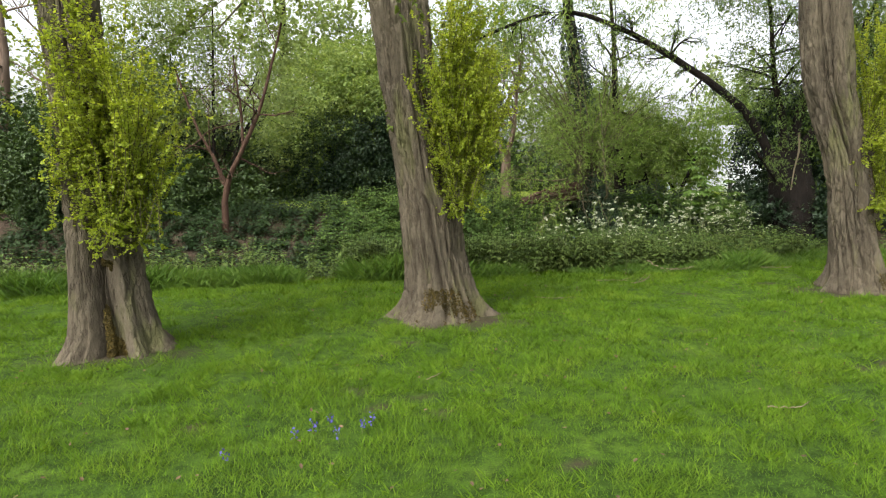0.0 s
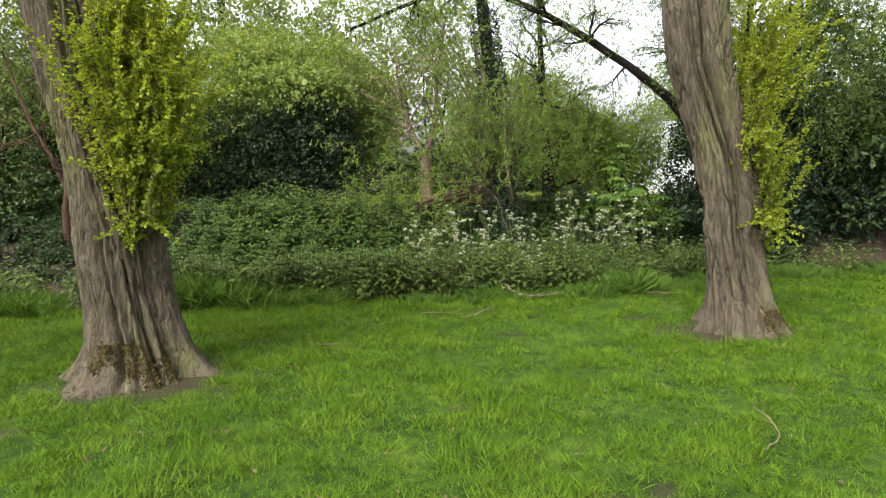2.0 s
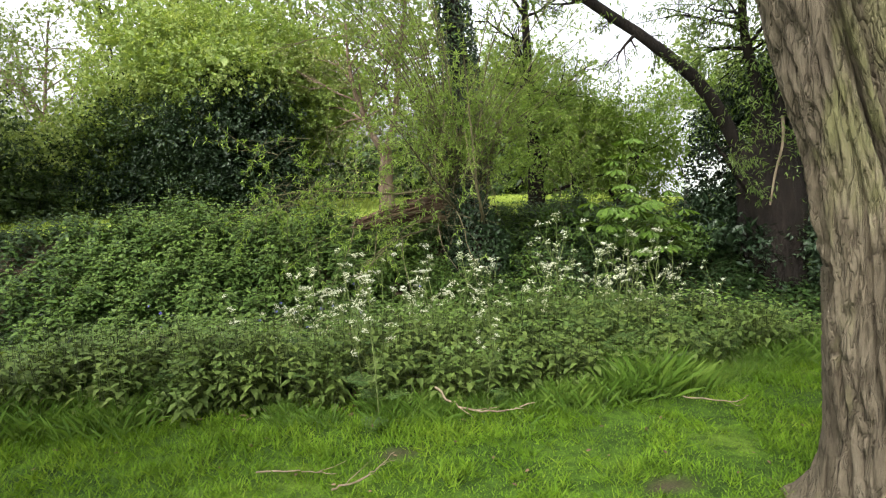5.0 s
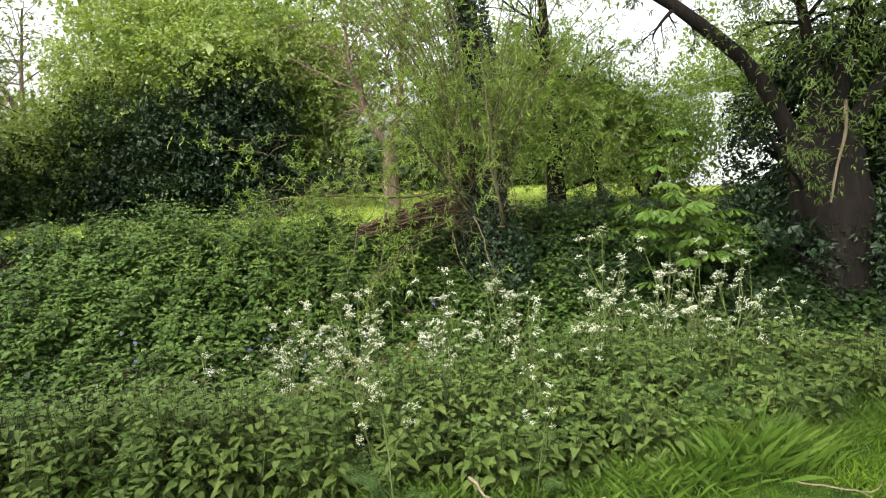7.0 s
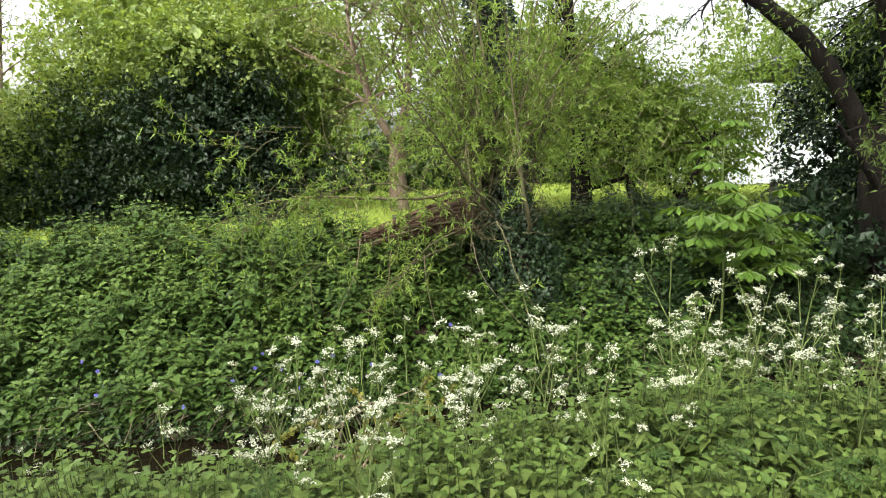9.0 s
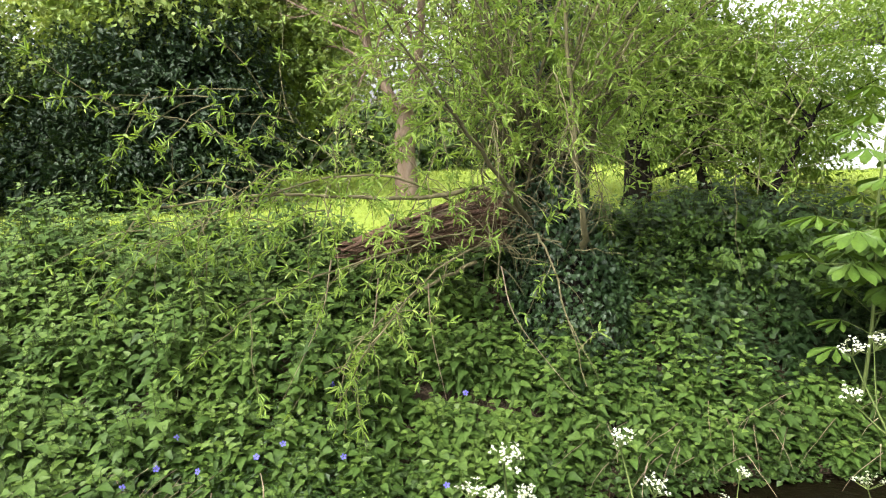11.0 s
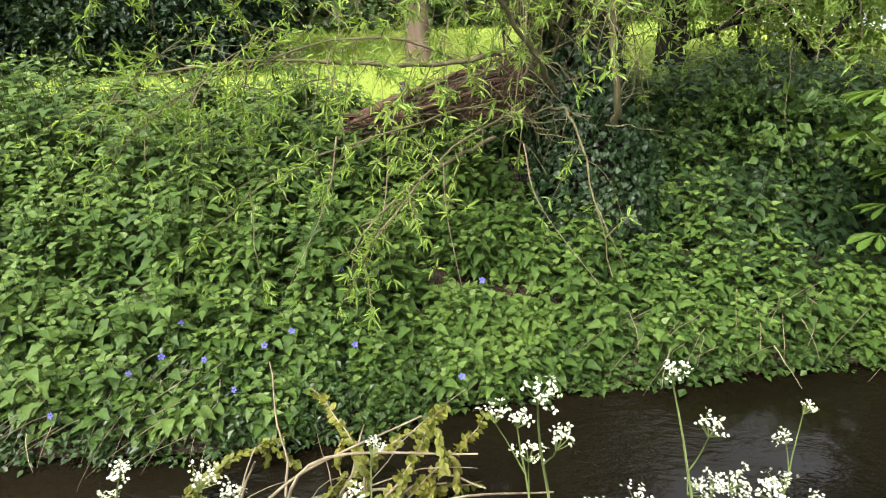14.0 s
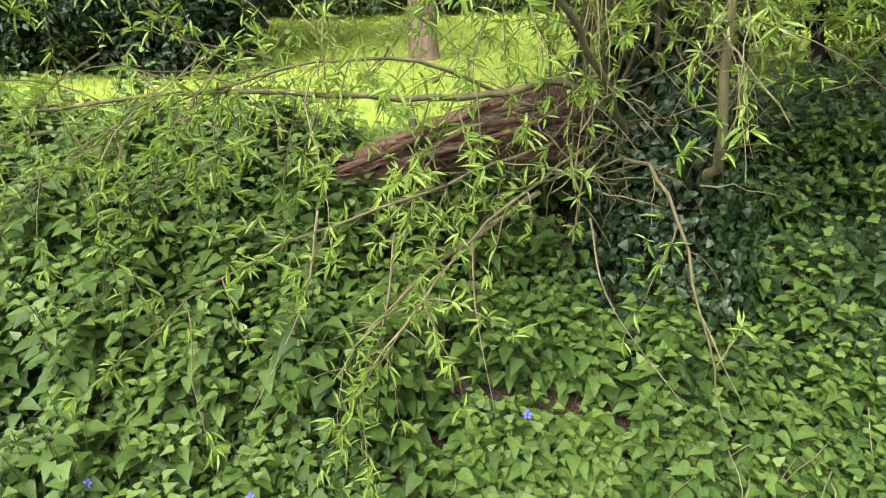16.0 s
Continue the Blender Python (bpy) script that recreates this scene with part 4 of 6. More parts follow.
    add("nettle_tip", tips, L_NETTLE_TIP, bed, smooth=True)
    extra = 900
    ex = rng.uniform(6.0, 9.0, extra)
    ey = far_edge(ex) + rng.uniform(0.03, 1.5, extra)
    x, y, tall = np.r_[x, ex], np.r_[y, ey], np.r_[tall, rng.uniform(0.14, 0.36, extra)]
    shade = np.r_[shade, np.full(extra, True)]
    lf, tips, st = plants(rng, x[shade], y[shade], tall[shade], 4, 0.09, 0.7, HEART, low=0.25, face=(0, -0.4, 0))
    bed = tagged(add("shade_painted_bed", join([lf, tips]), L_BANK_SHADE, smooth=True), "dark bramble-like growth on the far bank, tree shade painted into its leaves", "brambles", kind="stuff")
    add("bank_bed_stem", st, M_NETTLE_STEM, bed)
    # low bright herbs at the water's edge
    n = 1300
    x = rng.uniform(2.6, 7, n)
    y = far_edge(x) + rng.uniform(-0.02, 0.3, n)
    lf, tips, st = plants(rng, x, y, rng.uniform(0.06, 0.2, n), 3, 0.055, 0.85, KITE, 0.3)
    tagged(add("waterside_herbs", join([lf, tips]), L_HERB), "low light-green herbs hanging over the water", "plants", kind="stuff")
    # periwinkle mat
    n = 2600
    x = rng.uniform(-2, 2.7, n)
    y = far_edge(x) + rng.uniform(-0.03, 0.75, n)
    lf, tips, st = plants(rng, x, y, rng.uniform(0.06, 0.26, n), 4, 0.05, 0.6, KITE, 0.4)
    tagged(add("periwinkle_mat", join([lf, tips]), L_VINCA), "glossy dark periwinkle leaves trailing down the bank", "periwinkle", kind="stuff")
    # dead leaves on the ground beneath
    n = 2600
    x = rng.uniform(-4, 8, n)
    y = np.where(rng.random(n) < 0.5, verge(x) + rng.uniform(0.0, 0.5, n), far_edge(x) + rng.uniform(0.02, 2.6, n))
    lawn = rng.random(n) < 0.2
    x = np.where(lawn, rng.uniform(-2.5, 7, n), x)
    y = np.where(lawn, rng.uniform(4, 10, n), y)
    p = np.stack([x, y, height(x, y) + np.where(lawn, 0.022, 0.012)], -1)
    d = rng.normal(0, 1, (n, 3)) * (1, 1, 0.3)
    tagged(add("leaf_litter", leaves(p, d, np.array([0, 0, 1.0]) + rng.normal(0, 0.3, (n, 3)), np.where(lawn, 0.028, 0.05), np.where(lawn, 0.018, 0.03), OVAL), L_LITTER), "brown dead leaves under the nettles", "leaf litter", kind="stuff")


build_nettles()


def periwinkle_flower():
    v, f = [], []
    for k in range(5):
        a = k * 2 * math.pi / 5
        c, s = math.cos(a), math.sin(a)
        n = len(v)
        for u, w, h in ((0.003, 0, 0), (0.012, 0.009, 0.003), (0.022, 0.010, 0.004), (0.023, -0.004, 0.004), (0.012, -0.006, 0.002)):
            v.append((u * c - w * s, u * s + w * c, h))
        f += [(n, n + 1, n + 4), (n + 1, n + 2, n + 3), (n + 1, n + 3, n + 4)]
    return mesh_data("periwinkle_flower", np.array(v), [np.array(f)], L_BLUE)


def build_periwinkle_flowers():
    rng = np.random.default_rng(52)
    me = periwinkle_flower()
    spots = [(2.17, 13.447, -0.03), (1.90, 13.34, -0.05), (3.17, 13.37, -0.15), (3.27, 13.9, 0.12), (1.69, 13.33, -0.03)]
    for _ in range(11):
        x = rng.uniform(0.2, 2.6)
        y = far_edge(x) + rng.uniform(0.05, 0.75)
        spots.append((x, y, float(height(x, y)) + rng.uniform(0.24, 0.34)))
    for x, y, z in spots:
        ob = new("periwinkle_flower", me)
        ob.matrix_world = pose(x, y - 0.03, z, rng.uniform(35, 75), rng.uniform(-25, 25), rng.uniform(-30, 30)) @ Matrix.Diagonal((0.75, 0.75, 0.75, 1))
        tagged(ob, "small five-petalled violet-blue periwinkle flower", "flower", "periwinkle flowers")


build_periwinkle_flowers()


# ---- cow parsley ----
def umbel_geo(rng, r):
    """Spokes, and clusters of tiny white florets."""
    spokes, fp, fd = [], [], []
    for k in range(10):
        a, q = k * 2.4 + rng.normal(0, 0.35), r * math.sqrt((k + 0.5) / 10) * rng.uniform(0.7, 1.25)
        tip = np.array([q * math.cos(a), q * math.sin(a), 0.035 - 0.35 * q + rng.normal(0, 0.007)])
        spokes.append(tube(np.array([(0, 0, 0), tip]), [0.0011, 0.0008], 3, False))
        for _ in range(6):
            o = rng.normal(0, 1, 3) * (0.0055, 0.0055, 0.003)
            fp.append(tip + o + (0, 0, 0.004))
            fd.append(o * (1, 1, 0.2) + rng.normal(0, 0.004, 3))
    fp, fd = np.array(fp), np.array(fd)
    petals = leaves(fp - unit(fd) * 0.004, fd, np.array([0, 0, 1.0]) + rng.normal(0, 0.5, fp.shape), 0.0075, 0.0068, KITE)
    return join(spokes), petals


def feather(rng, start, way, length):
    """A finely cut, fern-like leaf."""
    line = wander(rng, start, way, length, 7, 0.08, 0.10)
    ps, ds, ls = [], [], []
    t = unit(line[-1] - line[0])
    across = unit(np.cross(t, (0, 0, 1.0)))
    for k in range(7):
        s = 0.25 + 0.72 * k / 7
        i = min(int(s * 6), 5)
        p = line[i] + (line[i + 1] - line[i]) * (s * 6 - i)
        for sd in (-1, 1):
            w = length * 0.42 * (1 - s) ** 0.8 + 0.015
            d = across * sd + t * 0.55
            for j in range(3):
                q = p + unit(d) * w * (j + 0.6) / 3
                for e in (-1, 1):
                    ps.append(q)
                    ds.append(unit(d) + e * 0.7 * t - (0, 0, 0.15))
                    ls.append(w * 0.36 * (1 - 0.15 * j))
    n = np.array([0, 0, 1.0]) + rng.normal(0, 0.2, (len(ps), 3))
    return tube(line, np.linspace(0.0025, 0.001, 7), 3, False), leaves(np.array(ps), np.array(ds), n, np.array(ls), np.array(ls) * 0.5)


def cow_parsley(seed, tall):
    rng = np.random.default_rng(seed)
    plant = thing("cow_parsley", (0, 0, 0), "tall cow parsley with lacy white flower heads", "wild flower", "cow parsley on the bank")
    stem = wander(rng, (0, 0, -0.02), (rng.normal(0, 0.08), rng.normal(0, 0.08), 1), tall * 0.8, 8, 0.05)
    tubes, heads = [tube(stem, np.linspace(0.006, 0.003, 8), 5)], []
    for k in range(5):
        i = 3 + k if k < 4 else 7
        p = stem[i]
        d = (math.cos(k * 2.3 + seed), math.sin(k * 2.3 + seed), 1.6 if k < 4 else 4)
        br = wander(rng, p, d, tall * rng.uniform(0.2, 0.36), 6, 0.06, -0.05)
        tubes.append(tube(br, np.linspace(0.0032, 0.0018, 6), 4))
        heads.append(br[-1])
        for j in (2, 3)[: 1 + k % 2]:
            tw = wander(rng, br[j], np.array(d) + rng.normal(0, 0.8, 3), tall * rng.uniform(0.08, 0.17), 4, 0.06, -0.05)
            tubes.append(tube(tw, np.linspace(0.002, 0.0014, 4), 3))
            heads.append(tw[-1])
    for h in heads:
        sp, fl = umbel_geo(rng, rng.uniform(0.02, 0.034))
        u = add("umbel", sp, M_STALK, plant, "white flower head")
        u.location = h
        u.rotation_euler = (rng.normal(0, 0.3), rng.normal(0, 0.3), rng.uniform(0, 6))
        add("florets", fl, L_PETAL, u)
    st, lf = [], []
    for k in range(7):
        a = rng.uniform(0, 6.28)
        s, l = feather(rng, stem[rng.integers(1, 5)], (math.cos(a), math.sin(a), 0.45), rng.uniform(0.18, 0.32))
        st.append(s)
        lf.append(l)
    add("stem", join(tubes + st), M_STALK, plant, smooth=True)
    add("foliage", join(lf), L_FERN, plant, "finely cut fern-like leaves")
    return plant


def build_feathery_herbs():
    rng = np.random.default_rng(65)
    st, lf = [], []
    for _ in range(330):
        x = rng.choice([rng.uniform(3.9, 7.5), rng.uniform(3.9, 5.6), rng.uniform(1.5, 4.0)])
        y = verge(x) + rng.uniform(0.05, 1.3)
        a = rng.uniform(0, 6.28)
        s, l = feather(rng, (x, y, float(height(x, y)) + rng.uniform(0.05, 0.3)), (math.cos(a), math.sin(a), 0.9), rng.uniform(0.13, 0.24))
        st.append(s)
        lf.append(l)
    bed = tagged(add("feathery_herbs", join(lf), L_FERN), "feathery young cow parsley leaves among the grass", "plants", kind="stuff")
    add("leaf_stalk", join(st), M_STALK, bed)


build_feathery_herbs()


def build_cow_parsley():
    rng = np.random.default_rng(61)
    protos = [cow_parsley(200 + k, 1.0) for k in range(5)]
    spots = [(3.15, 9.95, 0.82), (3.8, 10.2, 0.62), (3.0, 10.5, 0.92), (3.66, 11.2, 0.84), (2.6, 10.6, 0.85), (2.9, 11.0, 0.9), (3.3, 10.8, 0.9), (4.2, 11.0, 0.88), (4.5, 11.2, 0.95), (4.9, 11.35, 1.0), (5.1, 11.1, 0.96), (4.75, 11.6, 1.0), (5.4, 11.5, 0.92), (3.9, 10.7, 0.82)]
    for _ in range(18):
        x = rng.uniform(2.8, 6.1)
        spots.append((x, rng.uniform(0.45, 0.98) * (near_edge(x) - verge(x)) + verge(x), rng.uniform(0.65, 0.92)))
    for _ in range(7):
        x = rng.uniform(-1.2, 1.2)
        spots.append((x, near_edge(x) - rng.uniform(0, 0.4), rng.uniform(0.4, 0.55)))
    for x, y, t in ((2.2, 11.62, 1.2), (2.4, 11.6, 1.28), (2.6, 11.66, 1.24), (1.95, 11.55, 1.05), (2.75, 11.7, 1.2), (2.3, 11.7, 1.2), (2.5, 11.72, 1.15), (3.34, 11.9, 1.3), (3.9, 12.0, 1.15), (4.55, 12.0, 1.2), (3.1, 11.66, 1.0)):
        spots.append((x, y, t))
    used = set()
    for n, (x, y, tall) in enumerate(spots):
        m = pose(x, y, float(height(x, y)), 0, 0, rng.uniform(0, 360))
        k = n % 5
        ob = protos[k]
        if k in used:
            ob = copy_thing(protos[k], m)
        used.add(k)
        ob.matrix_basis = m @ Matrix.Diagonal((tall, tall, tall, 1))


build_cow_parsley()


# ---- fallen willow on the far bank ----
def build_willow_stump():
    rng = np.random.default_rng(71)
    at = np.array((3.95, 15.1, 0.1))
    tree = thing("willow_tree", at, "broken ivy-clad willow with a fallen rotten trunk and new leafy shoots", "tree")

    def put(name, geo, mat, label="", smooth=False, parent=tree):
        return add(name, (geo[0] - at, geo[1]), mat, parent, label, smooth)

    def trunk(line, radii, k=36, rough=0.18, seed=1, n=60):
        p = spline(line, n)
        r = np.interp(np.linspace(0, 1, n), np.linspace(0, 1, len(radii)), radii)
        v, f = tube(p, r, k)
        c = np.concatenate([np.repeat(p, k, 0), p[:1], p[-1:]])
        out = v - c
        q = unit(out)
        s = np.concatenate([np.repeat(np.arange(n) / n, k), [0, 1]]) * 3
        bump = fbm(np.stack([q[:, 0] * 2.5 + s, q[:, 1] * 2.5, q[:, 2] * 2.5 + s * 0.3], -1), seed, 4) - 0.5
        strand = vnoise(np.stack([q[:, 0] * 7, q[:, 1] * 7 + s * 0.4, q[:, 2] * 7], -1), seed + 4) - 0.5 + 0.7 * (vnoise(np.stack([q[:, 0] * 15, q[:, 1] * 15, q[:, 2] * 15 + s * 0.5], -1), seed + 6) - 0.5)
        return c + out * (1 + rough * 2.2 * bump + rough * 1.3 * strand)[:, None], f

    def fibrous(line, radii, seed, flat=(1, 1, 1), k=84, n=90):
        """A log of split fibres that run along it, ragged at the broken end."""
        p = spline(line, n)
        r = np.interp(np.linspace(0, 1, n), np.linspace(0, 1, len(radii)), radii)
        v, f = tube(p, r, k)
        c = np.concatenate([np.repeat(p, k, 0), p[:1], p[-1:]])
        out = v - c
        q = unit(out)
        u = np.concatenate([np.repeat(np.linspace(0, 1, n), k), [0, 1]])
        coarse = fbm(np.stack([q[:, 1] * 2.2, q[:, 2] * 2.2, u * 2.5], -1), seed, 3) - 0.5
        strand = fbm(np.stack([q[:, 1] * 7, q[:, 2] * 7, u * 3.5], -1), seed + 4, 3) - 0.5
        crack = np.abs(vnoise(np.stack([q[:, 1] * 4.5, q[:, 2] * 4.5, u * 2.5], -1), seed + 7) - 0.5)
        v = c + out * (1 + 0.7 * coarse + 0.75 * strand - 0.35 * np.clip(1 - crack / 0.07, 0, 1))[:, None] * flat
        tear = fbm(np.stack([q[:, 1] * 5, q[:, 2] * 5, 0 * u], -1), seed + 9, 2) - 0.35
        v[:, 0] += tear * 0.35 * np.clip(1 - u * 4, 0, 1)
        return v, f

    put("fallen_trunk", fibrous([(2.42, 14.80, 0.78), (2.6, 14.82, 0.82), (2.82, 14.86, 0.87), (3.2, 14.94, 0.96), (3.75, 15.08, 1.0)], [0.05, 0.085, 0.105, 0.14, 0.17], 3), M_DEAD_WOOD, "split rotting reddish-brown trunk", True)
    for k in range(13):
        # torn splinters round the broken end and along the split
        g = k * 2.4
        b0 = np.array((2.62 + 0.05 * k, 14.78, 0.83 + 0.018 * k)) + (0, 0.07 * math.cos(g), 0.085 * math.sin(g))
        tip = b0 + (rng.uniform(-0.34, -0.16), rng.normal(-0.02, 0.03), rng.normal(-0.07, 0.03))
        root = b0 + (rng.uniform(0.15, 0.4), 0.03, rng.uniform(0.03, 0.09))
        put("torn_splinter", trunk([tip, b0, root], [0.004, rng.uniform(0.012, 0.026), 0.012], 8, 0.25, 5 + k, 16), M_DEAD_WOOD, smooth=True)
    put("torn_slab", fibrous([(2.72, 14.78, 0.93), (2.95, 14.80, 1.0), (3.2, 14.86, 1.06), (3.42, 14.95, 1.1)], [0.02, 0.04, 0.05, 0.04], 11, (1, 1, 0.55)), M_PALE_BARK, "pale weathered slab of torn wood", True)
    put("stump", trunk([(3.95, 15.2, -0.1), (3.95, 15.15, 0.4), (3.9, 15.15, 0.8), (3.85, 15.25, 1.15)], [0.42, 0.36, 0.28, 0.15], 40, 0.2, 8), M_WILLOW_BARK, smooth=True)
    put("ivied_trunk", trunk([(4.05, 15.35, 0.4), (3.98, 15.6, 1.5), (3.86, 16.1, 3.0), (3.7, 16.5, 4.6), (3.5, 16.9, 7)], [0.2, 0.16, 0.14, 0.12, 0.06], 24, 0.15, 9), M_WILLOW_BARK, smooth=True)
    # ivy on the stump and up the trunk
    sp = spline([(4.02, 14.98, 0.02), (4.02, 15.0, 0.5), (3.86, 15.06, 1.05), (3.93, 15.5, 1.6), (3.86, 16.1, 3.0), (3.7, 16.5, 4.6)], 400)
    rad = np.interp(np.linspace(0, 1, 400), [0, 0.1, 0.25, 0.4, 0.7, 1], [0.46, 0.46, 0.40, 0.30, 0.29, 0.26])
    i = (rng.random(14000) ** 1.15 * 399).astype(int)
    a = rng.uniform(0, 2 * np.pi, 14000)
    u = np.stack([np.cos(a), np.sin(a), rng.normal(0, 0.25, 14000)], -1)
    lump_r = rad[i] * (0.72 + 0.5 * fbm(np.stack([u[:, 0] * 2, u[:, 1] * 2, sp[i, 2] * 2.5], -1), 77, 3))
    p = sp[i] + u * lump_r[:, None]
    p = p[:, :] + rng.normal(0, 0.02, p.shape)
    put("ivy", leaves(p, np.array([0, 0, -0.8]) + rng.normal(0, 0.5, p.shape) + u * 0.3, u + rng.normal(0, 0.4, p.shape), rng.uniform(0.03, 0.058, len(p)), rng.uniform(0.03, 0.055, len(p)), HEART), L_IVY, "dark glossy ivy leaves")
    # shoots: upright poles, arching branches and hanging withies
    stems, twigs = [], []

    def pole(pts, r0, r1, n=16, kids=14, klen=0.55, dip=0.06):
        line = spline(pts, n)
        line[1:-1] += rng.normal(0, 0.006, (n - 2, 3))
        put("branch", tube(line, np.linspace(r0, r1, n), 7), M_TWIG, "", True)
        for _ in range(kids):
            k = rng.integers(3, n - 1)
            d = unit(line[k + 1] - line[k]) * 0.5 + rng.normal(0, 0.55, 3)
            tw = wander(rng, line[k], d, klen * rng.uniform(0.5, 1.3), 7, 0.13, dip)
            twigs.append(tw)
            stems.append(tube(tw, np.linspace(0.0035, 0.001, 7), 3, False))
        twigs.append(line[n // 2:])

    crown_at = np.array((3.75, 15.1, 1.1))
    # a long level branch reaching out over the log
    pole([(3.65, 14.85, 1.05), (3.4, 14.6, 1.24), (3.05, 14.5, 1.20), (2.55, 14.4, 1.22), (2.0, 14.3, 1.26), (1.35, 14.2, 1.20)], 0.021, 0.006, 22, 26, 0.5, 0.10)
    pole([(3.75, 14.8, 0.95), (3.5, 14.3, 1.35), (3.2, 13.9, 1.75), (2.9, 13.6, 2.2)], 0.018, 0.005, 14, 16, 0.6)
    pole([(4.1, 14.75, 0.75), (4.05, 14.5, 0.95), (3.98, 14.4, 1.4), (3.92, 14.4, 2.1), (3.85, 14.4, 2.9)], 0.026, 0.008, 16, 20, 0.55)
    pole([(3.35, 14.7, 0.72), (3.05, 14.3, 0.66), (2.75, 14.05, 0.5), (2.5, 13.9, 0.2)], 0.014, 0.003, 14, 14, 0.45, 0.14)
    pole([(3.7, 14.7, 0.9), (3.75, 14.2, 0.95), (3.85, 13.9, 0.6), (3.95, 13.75, 0.2)], 0.010, 0.002, 14, 8, 0.4, 0.16)
    pole([(3.4, 14.7, 0.95), (2.95, 14.2, 0.93), (2.3, 13.85, 0.78), (1.8, 13.65, 0.42)], 0.008, 0.002, 16, 22, 0.42, 0.12)
    pole([(3.5, 14.7, 0.9), (3.1, 14.15, 0.78), (2.75, 13.8, 0.45), (2.6, 13.65, 0.2)], 0.008, 0.002, 16, 18, 0.36, 0.14)
    pole([(3.3, 14.8, 1.1), (2.7, 14.5, 1.35), (2.0, 14.3, 1.25), (1.3, 14.1, 0.95)], 0.010, 0.002, 16, 22, 0.45, 0.10)
    for _ in range(70):
        tw = wander(rng, (rng.normal(3.65, 0.22), rng.normal(14.75, 0.12), rng.uniform(0.7, 1.25)), rng.normal(0, 1, 3), rng.uniform(0.2, 0.5), 6, 0.3, 0.08)
        stems.append(tube(tw, np.linspace(0.005, 0.0015, 6), 3, False))
    for k in range(46):
        a = rng.uniform(-3.3, 0.2) if k % 3 else rng.uniform(0, 6.28)
        reach, up = rng.uniform(0.6, 2.1), rng.uniform(0.9, 3.6)
        e = crown_at + (math.cos(a) * reach * 1.15 - 0.15, math.sin(a) * reach * 0.6 + 0.3, up)
        if abs(e[0] - 3.8) < 0.35 and up > 1.0 and e[1] < 15.7:
            continue
        m = crown_at + (math.cos(a) * reach * 0.45, math.sin(a) * reach * 0.3, up * 0.55)
        pole([crown_at + rng.normal(0, 0.15, 3), m, e], 0.014, 0.003, 14, 17, 0.6, 0.05)
    for k in range(14):
        a = rng.uniform(-3.4, -0.6)
        reach = rng.uniform(0.7, 1.6) if a < -1.2 else rng.uniform(0.5, 1.0)
        m = crown_at + (math.cos(a) * reach * 0.6, math.sin(a) * reach * 0.4, rng.uniform(0.3, 1.3))
        e = crown_at + (math.cos(a) * reach * 1.1, math.sin(a) * reach * 0.75, rng.uniform(-0.5, 0.9))
        pole([crown_at + rng.normal(0, 0.2, 3), m, e], 0.009, 0.002, 14, 13, 0.5, 0.14)
    for _ in range(60):
        # thin twigs reaching out to one side, over the nettles
        s = (rng.uniform(1.2, 2.6), rng.uniform(14.0, 14.7), rng.uniform(0.95, 1.9))
        tw = wander(rng, s, (rng.normal(-0.5, 0.5), rng.normal(-0.2, 0.4), rng.normal(-0.1, 0.5)), rng.uniform(0.4, 0.9), 8, 0.12, 0.07)
        twigs.append(tw)
        stems.append(tube(tw, np.linspace(0.004, 0.001, 8), 3, False))
    for _ in range(60):
        s = (rng.uniform(3.9, 5.6), rng.uniform(14.6, 15.5), rng.uniform(1.15, 2.1))
        tw = wander(rng, s, (rng.normal(0.5, 0.6), rng.normal(0, 0.4), rng.normal(0.1, 0.5)), rng.uniform(0.4, 0.9), 8, 0.12, 0.04)
        twigs.append(tw)
        stems.append(tube(tw, np.linspace(0.004, 0.001, 8), 3, False))
    put("brushwood", join(stems), M_TWIG)
    # few leafy twigs before the stump itself
    twigs = [w for w in twigs if not (w[-1, 0] > 3.35 and w[-1, 2] < 1.5 and w[-1, 1] < 15.3 and rng.random() < 0.6)]
    put("foliage", stars(rng, twigs, 7, 5, 0.072, 0.0135, LANCE), L_WILLOW, "narrow fresh willow leaves")
    p, d = crown_sites(rng, [(3.4, 16.3, 5.6, 2.1, 1.5, 1.3), (2.0, 16.0, 5.0, 1.3, 1.2, 0.9), (4.6, 15.6, 5.8, 1.2, 1.2, 1.2), (5.0, 15.8, 4.6, 0.9, 0.8, 0.8)], 1250, 0.2, 0.5, 74)
    put("upper_crown", sprays(rng, p, d, 0.5, 10, 0.11, 0.03, KITE, 0.6), L_WILLOW)
    # bare hanging withies
    for x, y, z, dx, dz in ((2.75, 14.15, 0.75, -0.25, -0.9), (3.05, 14.2, 0.7, 0.1, -0.7), (3.5, 14.2, 0.8, 0.45, -0.8), (2.5, 14.0, 0.9, -0.3, -0.8)):
        line = spline([(x, y, z), (x + dx * 0.2, y - 0.1, z + dz * 0.4), (x + dx, y - 0.15, z + dz)], 12)
        put("withy", tube(line, np.linspace(0.0045, 0.0015, 12), 4), M_DRY_TWIG, "bare pale hanging twig")


build_willow_stump()


